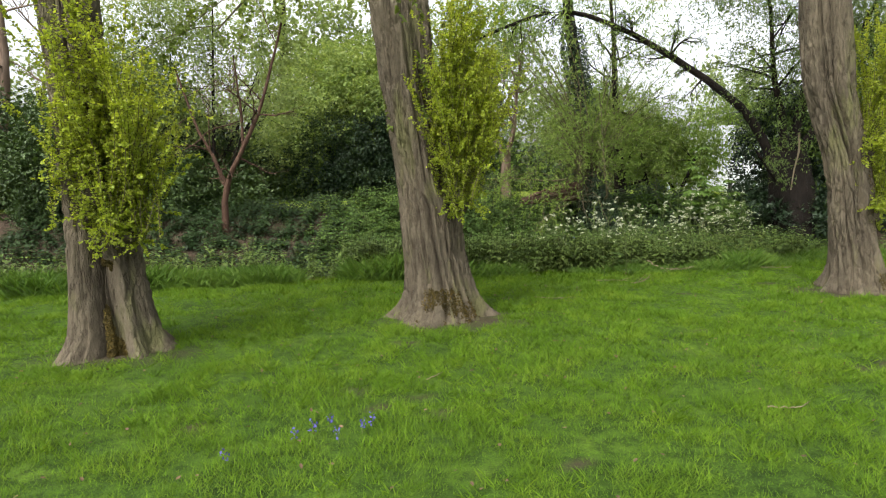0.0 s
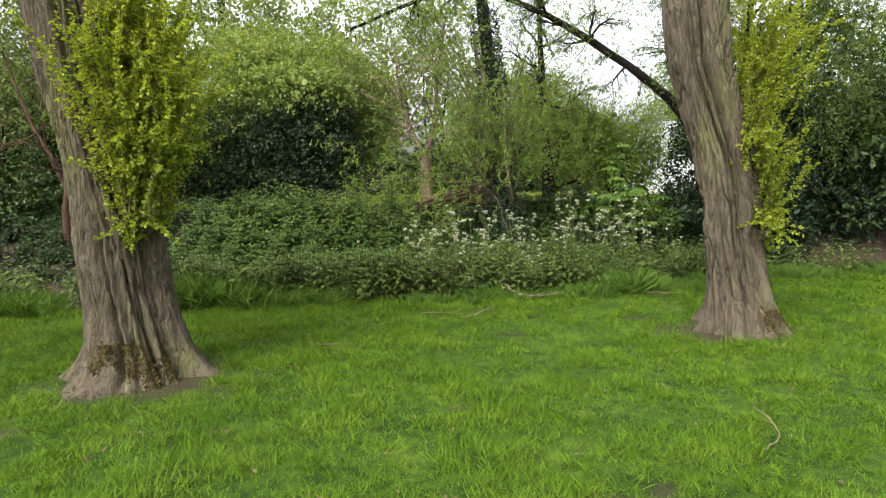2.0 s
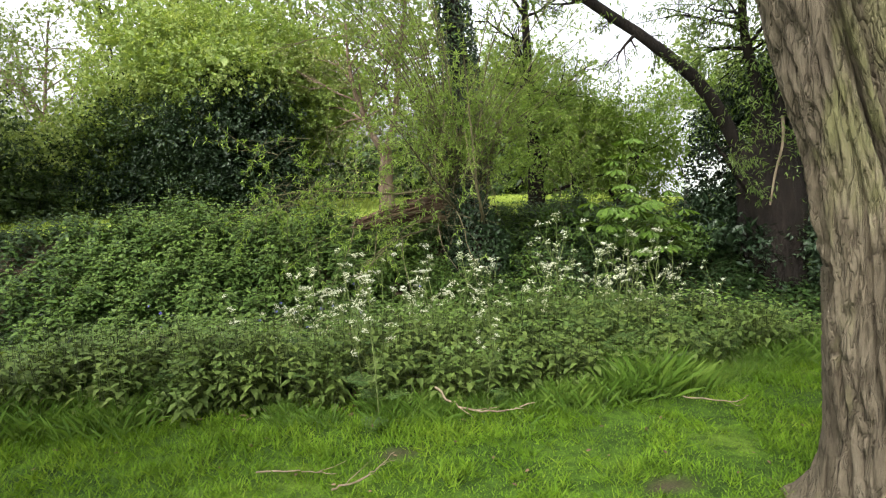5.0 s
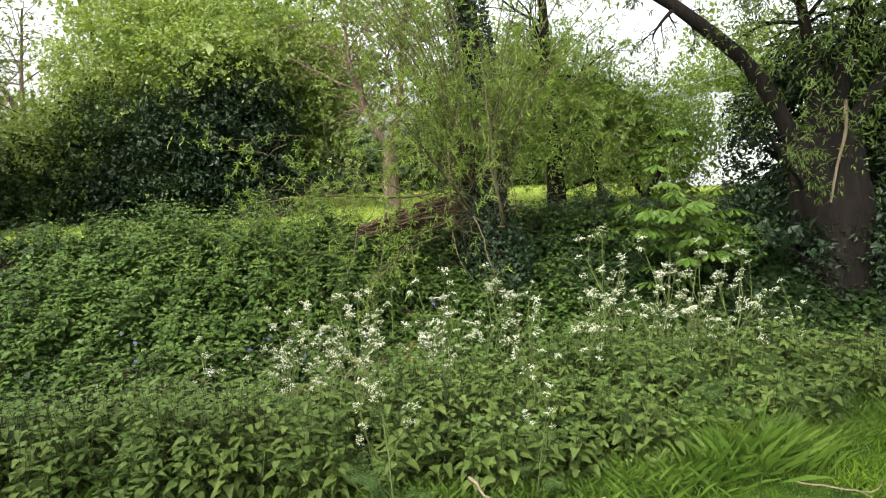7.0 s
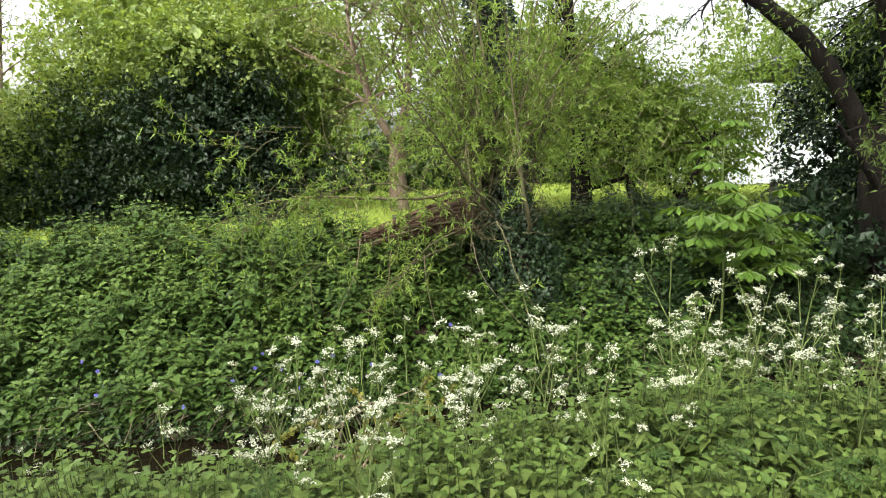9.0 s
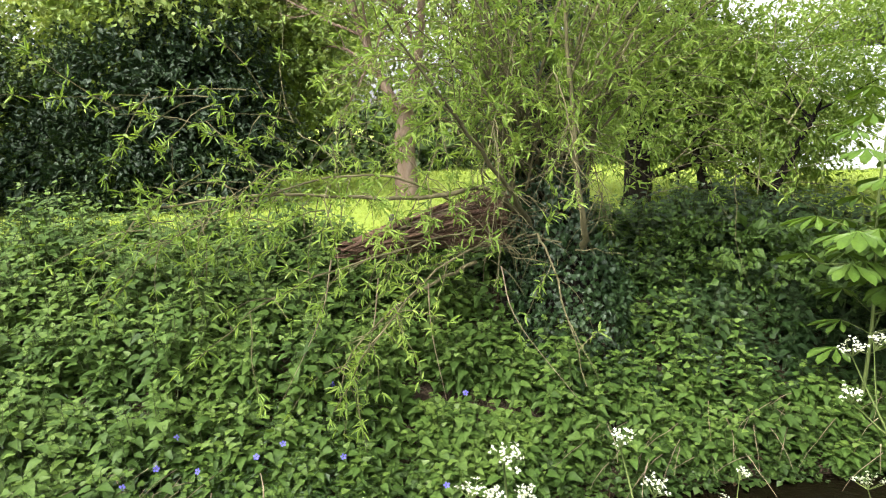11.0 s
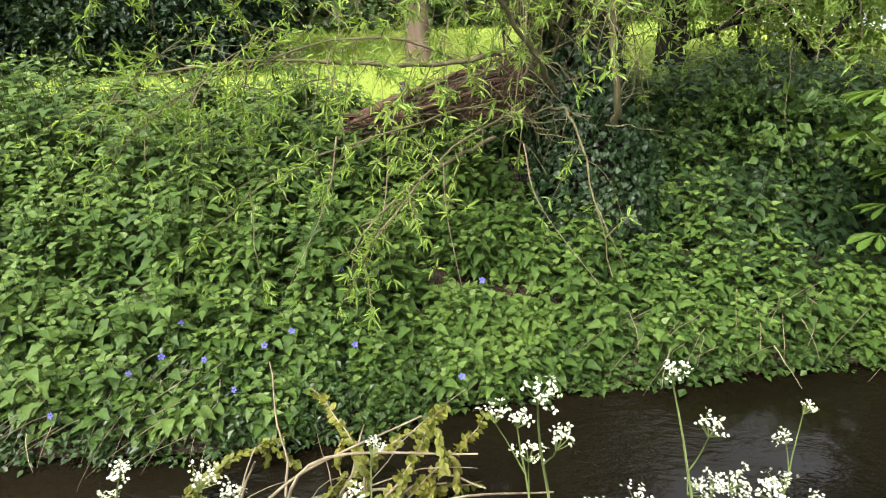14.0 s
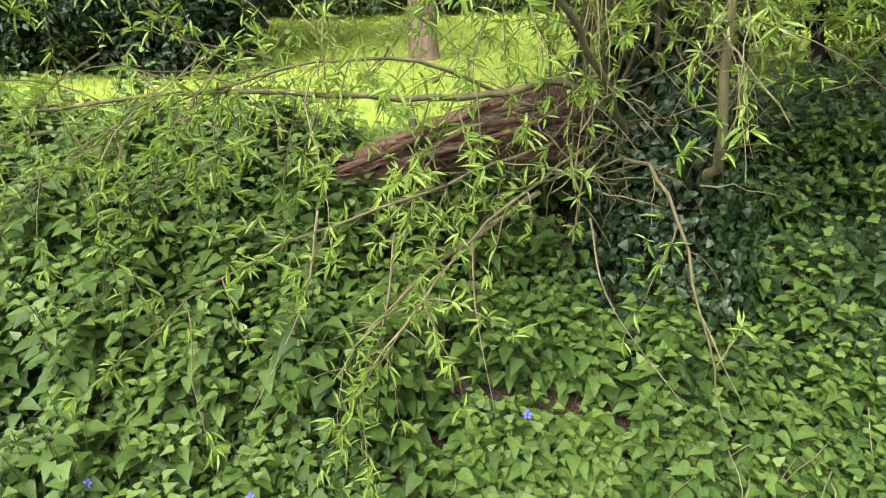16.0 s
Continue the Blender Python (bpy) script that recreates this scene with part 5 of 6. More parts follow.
# ---- trees and shrubs round about ----
def build_bush(name, seed, at, blobs, n, count, leaf, width, mat, label, category="shrub", size=0.35, stems=5, bark=M_WILLOW_BARK, shape=KITE, hollow=0.5, ragged=0.45, inner=True):
    """A shrub or hedge: stems from the ground and a ragged crown of leafy sprays."""
    rng = np.random.default_rng(seed)
    at = np.array(at, float)
    at[2] = float(height(at[0], at[1]))
    ob = thing(name, at, label, category)
    for k in range(stems):
        b = np.array(blobs[k % len(blobs)], float)
        foot = np.array([b[0], b[1], 0]) * 0.6 + at * 0.4 + rng.normal(0, 0.15, 3)
        foot[2] = height(foot[0], foot[1]) - 0.05
        tip = b[:3] + rng.normal(0, 0.35, 3) * b[3:]
        line = spline([foot, (foot + tip) / 2 + rng.normal(0, 0.15, 3), tip], 10)
        tubes = [tube(line, np.linspace(0.055, 0.012, 10), 6)]
        for _ in range(5):
            j = rng.integers(4, 9)
            tubes.append(tube(wander(rng, line[j], rng.normal(0, 1, 3) + (0, 0, 0.6), b[3:].mean() * 0.8, 6, 0.15), np.linspace(0.015, 0.004, 6), 4))
        v, f = join(tubes)
        add("stem", (v - at, f), bark, ob, smooth=True)
    p, d = crown_sites(rng, blobs, n, hollow, ragged, seed)
    p[:, 2] = np.maximum(p[:, 2], height(p[:, 0], p[:, 1]) + 0.05)
    v, f = sprays(rng, p, d, size, count, leaf, width, shape)
    # oversized leaves added deep inside the crown to block light and darken it
    if inner:
        q, way = crown_sites(rng, [(*b[:3], *(0.55 * np.array(b[3:]))) for b in blobs], n // 5, 0.1, 0.3, seed + 1)
        q[:, 2] = np.maximum(q[:, 2], height(q[:, 0], q[:, 1]) + 0.1)
        v, f = join([(v, f), sprays(rng, q, way, size * 1.3, 4, leaf * 2.0, width * 2.2, shape)])
    add("crown", (v - at, f), mat, ob)
    return ob


def build_tree(name, seed, at, stems, mat, bark, leaf, width, per, label, depth=2, kids=5, shape=KITE, droop=0.02, spread=0.7, shrink=0.55, rough=0.14):
    """A tree from limbs: each (points, r0, r1, side limb length)."""
    rng = np.random.default_rng(seed)
    at = np.array(at, float)
    ob = thing(name, at, label, "tree")
    lines = []
    for pts, r0, r1, side, count in stems:
        line = spline(pts, 20)
        line[1:-1] += rng.normal(0, min(r0, 0.05) * 0.1, (18, 3))
        rr = np.linspace(r0, r1, 20)
        k = 48 if r0 > 0.25 else 14
        if k > 14:
            line, rr = spline(pts, 50), np.linspace(r0, r1, 50)
        v, f = tube(line, rr, k)
        c = np.concatenate([np.repeat(line, k, 0), line[:1], line[-1:]])
        swell = 0.78 + 0.45 * fbm(v * 6, seed, 3)
        if k > 14:
            # ribs and folds running up a stout bole
            q = unit((v - c) * (1, 1, 0))
            swell = 0.7 + 0.5 * fbm(np.stack([q[:, 0] * 2.4, q[:, 1] * 2.4, v[:, 2] * 0.7], -1), seed, 3) + 0.25 * fbm(np.stack([q[:, 0] * 7, q[:, 1] * 7, v[:, 2] * 2], -1), seed + 2, 2)
        v = c + (v - c) * swell[:, None]
        add("trunk" if r0 > 0.09 else "limb", (v - at, f), bark, ob, smooth=True)
        tubes = []
        for _ in range(count):
            k = rng.integers(7, 19)
            d = unit(line[k] - line[k - 1]) * 0.5 + unit(rng.normal(0, 1, 3)) + (0, 0, 0.3)
            a, b = grow(rng, line[k], d, side * rng.uniform(0.7, 1.3), min(rr[k] * 0.5, 0.03), depth, kids, spread, rough, droop, shrink)
            tubes += a
            lines += b
        if tubes:
            v, f = join(tubes)
            add("brushwood", (v - at, f), bark, ob)
    if lines:
        v, f = on_twigs(rng, lines, per, leaf, width, shape, 0.8)
        add("crown", (v - at, f), mat, ob)
    return ob


# evergreen and hawthorn thicket over the far lawn
# the low last blob is added where shade lies under the hawthorn
build_bush("holly_bush", 81, (0.0, 18.6, 0), [(-0.1, 18.4, 1.9, 0.92, 0.8, 1.2), (-0.8, 18.4, 1.7, 1.1, 0.8, 1.0), (0.1, 18.3, 1.2, 0.6, 0.6, 0.6), (-1.9, 18.4, 1.2, 1.2, 0.7, 0.55)], 3600, 11, 0.085, 0.048, L_HOLLY, "dense dark glossy evergreen bush", shape=KITE, size=0.4, ragged=0.7)
build_bush("hawthorn_thicket", 82, (-1.8, 19.6, 0), [(-1.9, 19.4, 2.2, 1.7, 1.4, 1.5), (-0.8, 19.8, 3.4, 1.9, 1.4, 1.4), (-3.0, 19.0, 1.7, 1.2, 1.2, 1.1), (0.8, 20.2, 3.0, 1.0, 1.0, 1.2), (-1.9, 19.6, 3.4, 1.5, 1.3, 1.3), (-0.4, 18.4, 3.3, 1.1, 0.7, 0.45)], 6200, 11, 0.085, 0.062, L_HAWTHORN, "large spreading hawthorn with mid-green leaves", "tree", 0.4, 8)
# an added shrub: its dark leaves stand for the hawthorn's shaded lower part
build_bush("hawthorn_shade_shrub", 89, (-2.6, 18.5, 0), [(-2.1, 18.35, 1.9, 1.0, 0.6, 0.85), (-3.1, 18.2, 1.35, 0.8, 0.6, 0.7), (-1.2, 18.2, 1.25, 0.8, 0.5, 0.5)], 1500, 11, 0.07, 0.045, L_HEDGE, "added dark shrub standing in for shade low on the hawthorn", size=0.35, ragged=0.6)
build_bush("hedge_shrub", 83, (-4.9, 17.5, 0), [(-5.0, 17.5, 1.5, 1.3, 1.0, 1.3), (-6.6, 17.0, 1.6, 1.5, 1.2, 1.5), (-4.4, 18.6, 1.2, 1.0, 1.0, 1.0)], 3200, 11, 0.09, 0.06, L_HEDGE, "mixed green shrub behind the stream", size=0.35)
build_bush("hedge_shrub", 79, (-5.4, 15.3, 0), [(-5.2, 15.3, 1.0, 1.2, 0.7, 0.8), (-7.2, 14.9, 1.4, 1.4, 0.8, 1.1), (-3.9, 15.7, 0.9, 0.8, 0.5, 0.5)], 1900, 11, 0.08, 0.055, L_HEDGE, "dark low shrubs crowding the stream bank", size=0.35, ragged=0.6)
build_bush("hedge_shrub", 84, (-8.5, 16.5, 0), [(-8.5, 16.0, 1.6, 1.9, 1.4, 1.6), (-10.5, 15.5, 2.2, 2, 1.6, 2.2), (-7.4, 18.5, 2.4, 2.0, 1.5, 2.0)], 2100, 10, 0.12, 0.085, L_HEDGE, "dark overgrown hedge at the edge of the park", size=0.4)
build_bush("hedge_shrub", 85, (11.5, 15.6, 0), [(10.9, 15.5, 1.6, 1.5, 1.2, 1.7), (13.0, 16.0, 2.2, 2.0, 1.5, 2.1), (15.5, 16.5, 2.4, 2.0, 1.6, 2.3), (11.8, 17.0, 2.8, 1.8, 1.4, 1.8)], 3600, 10, 0.12, 0.075, L_HEDGE, "tall dense green hedge beyond the willow", size=0.4, stems=8)
build_bush("laurel_bush", 86, (9.0, 16.3, 0), [(8.1, 16.5, 1.4, 0.5, 0.4, 0.5), (9.0, 15.7, 0.5, 0.5, 0.4, 0.4), (7.5, 14.75, 0.35, 0.35, 0.25, 0.25), (8.7, 14.6, 0.5, 0.4, 0.3, 0.45), (9.6, 15.9, 1.1, 0.9, 0.7, 1.0), (8.6, 16.4, 1.6, 0.6, 0.5, 0.6), (8.6, 16.1, 0.9, 0.45, 0.4, 0.5), (9.4, 15.5, 0.7, 0.6, 0.5, 0.7), (8.95, 14.75, 0.9, 0.4, 0.35, 0.7), (7.45, 15.6, 0.6, 0.35, 0.3, 0.45), (9.2, 15.6, 1.9, 0.8, 0.6, 0.7), (8.3, 16.3, 2.1, 0.7, 0.5, 0.55), (8.9, 16.5, 2.5, 0.9, 0.6, 0.7), (10.4, 15.2, 0.9, 0.9, 0.5, 0.9)], 4600, 11, 0.085, 0.045, L_HOLLY, "dark evergreen shrub under the willow", size=0.3)
build_bush("elder_shrub", 87, (6.3, 17.2, 0), [(6.5, 17.6, 1.95, 1.0, 0.8, 0.6), (5.8, 18.0, 2.1, 1.1, 0.9, 0.85), (4.9, 18.6, 2.7, 1.2, 0.9, 1.0), (6.5, 18.6, 1.75, 0.7, 0.6, 0.5), (7.05, 18.6, 1.4, 0.5, 0.4, 0.6), (7.65, 18.8, 1.45, 0.4, 0.3, 0.5), (8.4, 18.7, 2.45, 1.0, 0.4, 0.85), (10.3, 18.4, 1.9, 0.9, 0.5, 1.1)], 4600, 11, 0.08, 0.034, L_WILLOW, "light green shrub screening the shed", size=0.4, hollow=0.3)
build_bush("bramble_bush", 88, (6.6, 15.4, 0), [(6.6, 15.3, 0.42, 0.8, 0.5, 0.2), (5.5, 15.7, 0.58, 0.6, 0.4, 0.16), (7.4, 15.7, 0.45, 0.7, 0.5, 0.25), (8.8, 15.2, 0.4, 0.9, 0.6, 0.4)], 1100, 11, 0.065, 0.045, L_NETTLE, "low tangled brambles along the bank top", size=0.25)

# the pollard willow leaning over the stream
RW = (7.95, 15.05, 0.2)
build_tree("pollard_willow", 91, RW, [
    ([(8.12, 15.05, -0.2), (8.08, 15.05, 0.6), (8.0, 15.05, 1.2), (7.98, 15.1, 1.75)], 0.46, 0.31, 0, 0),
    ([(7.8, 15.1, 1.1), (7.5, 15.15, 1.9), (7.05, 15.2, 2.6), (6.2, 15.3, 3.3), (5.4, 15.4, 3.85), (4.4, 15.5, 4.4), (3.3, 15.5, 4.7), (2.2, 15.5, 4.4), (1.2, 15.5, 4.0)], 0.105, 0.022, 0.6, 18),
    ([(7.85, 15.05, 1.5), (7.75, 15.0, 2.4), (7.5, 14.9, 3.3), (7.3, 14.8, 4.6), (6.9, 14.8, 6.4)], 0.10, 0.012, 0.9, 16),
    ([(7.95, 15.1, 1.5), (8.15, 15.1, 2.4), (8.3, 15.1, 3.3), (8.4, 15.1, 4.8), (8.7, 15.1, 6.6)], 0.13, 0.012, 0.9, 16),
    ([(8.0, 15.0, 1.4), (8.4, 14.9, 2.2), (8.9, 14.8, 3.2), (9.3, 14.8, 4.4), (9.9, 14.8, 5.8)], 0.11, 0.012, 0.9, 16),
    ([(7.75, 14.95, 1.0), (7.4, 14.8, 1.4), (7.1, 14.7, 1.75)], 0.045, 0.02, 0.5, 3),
], L_POLLARD, M_WILLOW_BARK, 0.085, 0.018, 40, "pollard willow with a limb arching over the stream, shade painted into its dark bark", 2, 5, droop=0.06)
rng = np.random.default_rng(92)
willow = bpy.data.objects["pollard_willow"]
p, d = crown_sites(rng, [(8.4, 14.9, 4.6, 1.9, 1.7, 1.5), (9.6, 14.9, 3.4, 1.3, 1.4, 1.3), (6.9, 14.9, 5.7, 1.4, 1.5, 0.9)], 2600, 0.2, 0.5, 93)
v, f = sprays(rng, p, d, 0.45, 10, 0.10, 0.026, KITE, 0.5)
add("upper_crown", (v - np.array(RW), f), L_POLLARD, willow)
p, d = crown_sites(rng, [(7.9, 14.9, 2.9, 1.3, 0.9, 0.7), (9.4, 14.8, 2.3, 0.9, 0.8, 0.8), (8.2, 14.6, 1.5, 0.8, 0.3, 0.6)], 520, 0.2, 0.5, 94)
v, f = sprays(rng, p, d, 0.4, 10, 0.085, 0.02, KITE, 0.5)
add("lower_crown", (v - np.array(RW), f), L_POLLARD, willow)
stub = thing("dead_branch", (7.95, 14.72, 0.9), "broken pale dead branch hanging on the willow", "branch")
v, f = tube(spline([(7.98, 14.75, 2.1), (7.97, 14.7, 1.75), (7.88, 14.68, 1.35), (7.82, 14.66, 0.95)], 14), np.linspace(0.022, 0.012, 14), 8)
add("wood", (v - np.array((7.95, 14.72, 0.9)), f), M_DRY_TWIG, stub, smooth=True)

# small reddish tree, the pale far trunk and a dark one by the lawn
build_tree("small_tree", 95, (-3.42, 14.05, 0.3), [
    ([(-3.42, 14.05, 0.15), (-3.4, 14.05, 0.7), (-3.32, 14.05, 1.25), (-2.95, 14.05, 2.0), (-2.6, 14.1, 2.8), (-2.2, 14.1, 4.2)], 0.075, 0.02, 0.8, 9),
    ([(-3.35, 14.05, 1.15), (-3.55, 14.0, 1.7), (-3.85, 14.0, 2.3), (-4.2, 14.0, 3.4)], 0.045, 0.015, 0.8, 7),
    ([(-3.0, 14.05, 1.95), (-3.0, 14.0, 2.6), (-3.1, 14.0, 3.6)], 0.03, 0.012, 0.7, 6),
], L_HEDGE, M_RED_BARK, 0.035, 0.022, 16, "slender red-barked tree with sparse new leaves", 2, 4)
build_tree("pale_trunk_tree", 96, (2.5, 18.85, 0.7), [
    ([(2.52, 18.85, 0.6), (2.5, 18.85, 0.85), (2.48, 18.85, 1.3), (2.5, 18.85, 1.9)], 0.19, 0.11, 0, 0),
    ([(2.5, 18.85, 1.8), (2.7, 18.85, 2.5), (2.8, 18.9, 3.6), (3.0, 18.9, 5)], 0.08, 0.02, 1.2, 14),
    ([(2.5, 18.85, 1.7), (2.2, 18.85, 2.3), (1.9, 18.8, 3.2), (1.8, 18.8, 4.4)], 0.07, 0.02, 1.2, 14),
], L_FAR, M_PALE_BARK, 0.08, 0.05, 18, "tree with pale flaking trunk on the far lawn")
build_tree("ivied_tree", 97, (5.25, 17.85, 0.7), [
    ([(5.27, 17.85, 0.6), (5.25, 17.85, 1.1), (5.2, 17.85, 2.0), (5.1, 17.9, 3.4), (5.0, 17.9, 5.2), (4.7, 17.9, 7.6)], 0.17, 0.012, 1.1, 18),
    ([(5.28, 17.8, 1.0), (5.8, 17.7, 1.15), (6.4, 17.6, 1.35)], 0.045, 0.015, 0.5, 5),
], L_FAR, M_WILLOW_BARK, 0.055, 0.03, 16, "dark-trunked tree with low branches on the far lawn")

# far trees behind
FAR = ((-15, 22, 4.6, 2.6), (-3.4, 25, 4.4, 1.7), (-5.1, 24.5, 4.4, 1.2), (-1.6, 26, 5.0, 1.9), (-11.5, 25, 3.6, 2.4), (-8.2, 24, 1.9, 1.5), (-3.0, 27, 4.4, 2.2), (0.2, 26, 4.4, 2.0), (3.2, 27, 4.2, 2.2), (6.2, 28, 2.8, 1.8), (9.4, 29, 1.7, 1.4), (13.0, 28, 3.2, 2.0), (17.5, 27, 4.6, 2.6), (22, 26, 5, 3))
for k, (x, y, mid, r) in enumerate(FAR):
    build_bush("far_tree", 120 + k, (x, y, 0), [(x, y, mid, r, 1.6, r * 1.05), (x + 0.5, y, mid * 0.6, r * 1.05, 1.4, r * 0.9), (x - 0.4, y, mid * 1.45, r * 0.6, 1.2, r * 0.8)], 700, 8, 0.18, 0.12, L_FAR, "tall hazy tree in young leaf behind the lawn", "tree", 0.7, 6, ragged=0.7, hollow=0.25, inner=False)
for k, (x, y, rx, rz) in enumerate(((-12, 22, 3.5, 1.8), (-5.5, 23, 3.5, 1.5), (0.8, 24, 3.2, 0.9), (5.5, 25, 3.0, 1.0), (12.5, 25, 3.5, 1.3), (18, 23, 4.5, 2.4), (25, 22, 4, 2.6), (-19, 20, 4, 2.6))):
    build_bush("far_hedge", 140 + k, (x, y, 0), [(x, y, 0.7 + rz * 0.6, rx, 1.0, rz), (x + rx * 0.6, y + 0.5, 0.7 + rz * 0.7, rx * 0.6, 1.0, rz)], 760, 8, 0.17, 0.12, L_HEDGE, "dense hedge at the far side of the lawn", "hedge", 0.5, 4, ragged=0.35)
build_bush("ash_tree", 170, (-4.9, 16.3, 0), [(-4.9, 16.3, 3.7, 1.5, 1.1, 1.5), (-4.0, 16.0, 4.8, 1.3, 1.0, 1.0), (-6.2, 16.2, 4.4, 1.4, 1.0, 1.3), (-3.4, 16.2, 3.5, 1.1, 0.9, 1.3), (-5.6, 16.2, 2.8, 1.2, 0.9, 1.0)], 2700, 10, 0.08, 0.045, L_FAR, "young ash tree with light airy foliage", "tree", 0.5, 6, hollow=0.2, inner=False)
build_tree("pine_tree", 160, (-6.0, 30.6, 0.8), [
    ([(-6.0, 30.6, 0.6), (-5.95, 30.6, 4), (-6.0, 30.6, 8), (-5.9, 30.6, 13)], 0.3, 0.06, 2.0, 26),
], L_PINE, M_WILLOW_BARK, 0.12, 0.03, 16, "tall grey-green pine behind the thicket", droop=0.1)
build_tree("half_bare_tree", 164, (-5.6, 21.5, 0.7), [
    ([(-5.6, 21.5, 0.5), (-5.6, 21.5, 2.0), (-5.5, 21.5, 3.6), (-5.3, 21.5, 5.0)], 0.07, 0.02, 1.4, 22),
    ([(-5.55, 21.5, 2.6), (-6.0, 21.4, 3.5), (-6.8, 21.3, 4.2)], 0.05, 0.015, 1.2, 14),
], L_FAR, M_PALE_BARK, 0.05, 0.03, 3, "half-bare tree with tangled pale branches", 2, 5)
for k, x in enumerate((-9.8, -9.2)):
    build_tree("bare_trunk_tree", 165 + k, (x, 17.2 + k, 0.6), [
        ([(x, 17.2 + k, 0.4), (x + 0.1, 17.2 + k, 2.0), (x + 0.35, 17.2 + k, 4.2), (x + 0.2, 17.2 + k, 7)], 0.17, 0.07, 1.3, 9),
    ], L_FAR, M_PALE_BARK, 0.07, 0.045, 9, "tall bare-trunked tree at the edge of the park")


# ---- horse chestnut sapling ----
def build_chestnut():
    rng = np.random.default_rng(171)
    at = np.array((5.92, 14.5, float(height(5.92, 14.5))))
    ob = thing("horse_chestnut_sapling", at, "young horse chestnut with large bright fan-shaped leaves", "sapling")
    main = spline([(0, 0, 0), (0.02, 0, 0.7), (-0.02, 0, 1.4), (0.0, 0, 2.1)], 16)
    tubes = [tube(main, np.linspace(0.014, 0.006, 16), 6)]
    spots = []
    for k in range(13):
        j = 3 + k
        a = k * 2.5
        for s in (0, math.pi):
            ln = rng.uniform(0.14, 0.3) * (1.15 - k * 0.045)
            d = np.array((math.cos(a + s), math.sin(a + s), 0.55))
            pl = wander(rng, main[min(j, 15)], d, ln, 5, 0.06, 0.05)
            tubes.append(tube(pl, np.linspace(0.004, 0.002, 5), 4))
            spots.append((pl[-1], d))
    for j, d in enumerate(((0.75, -0.2, 0.35), (0.2, -0.6, 0.4), (0.5, 0.4, 0.5), (0.9, -0.1, 0.5), (-0.7, -0.3, 0.6), (-0.6, -0.5, 0.2), (0.8, 0.2, 0.2), (0.6, -0.4, 0.8), (0.3, -0.7, 0.1), (0.9, -0.5, 0.0), (-0.3, -0.8, 0.5), (0.1, -0.6, 0.9))):
        br = wander(rng, main[4 if j < 3 else 7], d, 0.6, 6, 0.08)
        tubes.append(tube(br, np.linspace(0.007, 0.003, 6), 5))
        for k in range(5):
            a = rng.uniform(0, 6.28)
            pl = wander(rng, br[rng.integers(3, 6)], (math.cos(a), math.sin(a), 0.3), 0.16, 4, 0.05)
            tubes.append(tube(pl, np.linspace(0.003, 0.002, 4), 4))
            spots.append((pl[-1], np.array((math.cos(a), math.sin(a), 0.3))))
    add("stem", join(tubes), M_STALK, ob, smooth=True)
    for p, d in spots:
        g = []
        side = unit(np.cross(d, (0, 0, 1.0)))
        fwd = unit(np.array((d[0], d[1], 0)))
        for k, t in enumerate((-1.9, -1.15, -0.5, 0, 0.5, 1.15, 1.9)):
            w = fwd * math.cos(t) + side * math.sin(t) + np.array((0, 0, -0.30 - 0.12 * abs(t)))
            ln = (0.22 - 0.045 * abs(t)) * rng.uniform(0.8, 1.1)
            g.append(leaves(p[None], w[None], np.array([[0, 0, 1.0]]) + fwd * 0.3, ln, ln * 0.42, OBOVATE))
        add("leaf", join(g), L_CHESTNUT, ob, smooth=True)


build_chestnut()


# ---- white shed, picket fence, post ----
def box(x0, x1, y0, y1, z0, z1, bev=0.004):
    bm = bmesh.new()
    bmesh.ops.create_cube(bm, size=1)
    for q in bm.verts:
        q.co = ((x0 + x1) / 2 + q.co.x * (x1 - x0), (y0 + y1) / 2 + q.co.y * (y1 - y0), (z0 + z1) / 2 + q.co.z * (z1 - z0))
    if bev:
        bmesh.ops.bevel(bm, geom=bm.edges[:], offset=bev, segments=1, affect="EDGES")
    me = bpy.data.meshes.new("box")
    bm.to_mesh(me)
    bm.free()
    return me


def part(name, me, mat, parent, label=""):
    me.name = name
    me.materials.append(mat)
    ob = new(name, me)
    ob.parent = parent
    return tagged(ob, label)


def build_shed():
    x, y, z = 10.0, 22.8, 0.72
    ob = thing("garden_shed", (x, y, z), "white weatherboarded garden shed beyond the lawn", "shed")
    part("wall", box(-1.45, 1.45, -1.05, 1.05, -0.1, 2.05), M_WHITE, ob)
    me = box(-1.5, 1.5, -0.013, 0.013, 0, 0.145)
    me.materials.append(M_WHITE)
    for k in range(14):
        b = new("weatherboard", me)
        b.parent, b.location, b.rotation_euler = ob, (0, -1.068, 0.02 + k * 0.142), (radians(-4), 0, 0)
    me = box(-0.013, 0.013, -1.07, 1.07, 0, 0.145)
    me.materials.append(M_WHITE)
    for k in range(14):
        for s in (-1, 1):
            b = new("side_board", me)
            b.parent, b.location = ob, (s * 1.466, 0, 0.02 + k * 0.142)
    for s in (-1.5, 0.1, 1.5):
        part("corner_post", box(s - 0.05, s + 0.05, -1.13, -1.05, -0.1, 2.05), M_WHITE, ob)
    for s in (-1, 1):
        me = box(-0.95, 0.95, -1.25, 1.25, -0.02, 0.02)
        r = part("roof", me, M_ROOF, ob, "low grey felt roof")
        r.location, r.rotation_euler = (s * 0.8, 0, 2.28), (0, radians(s * 16), 0)


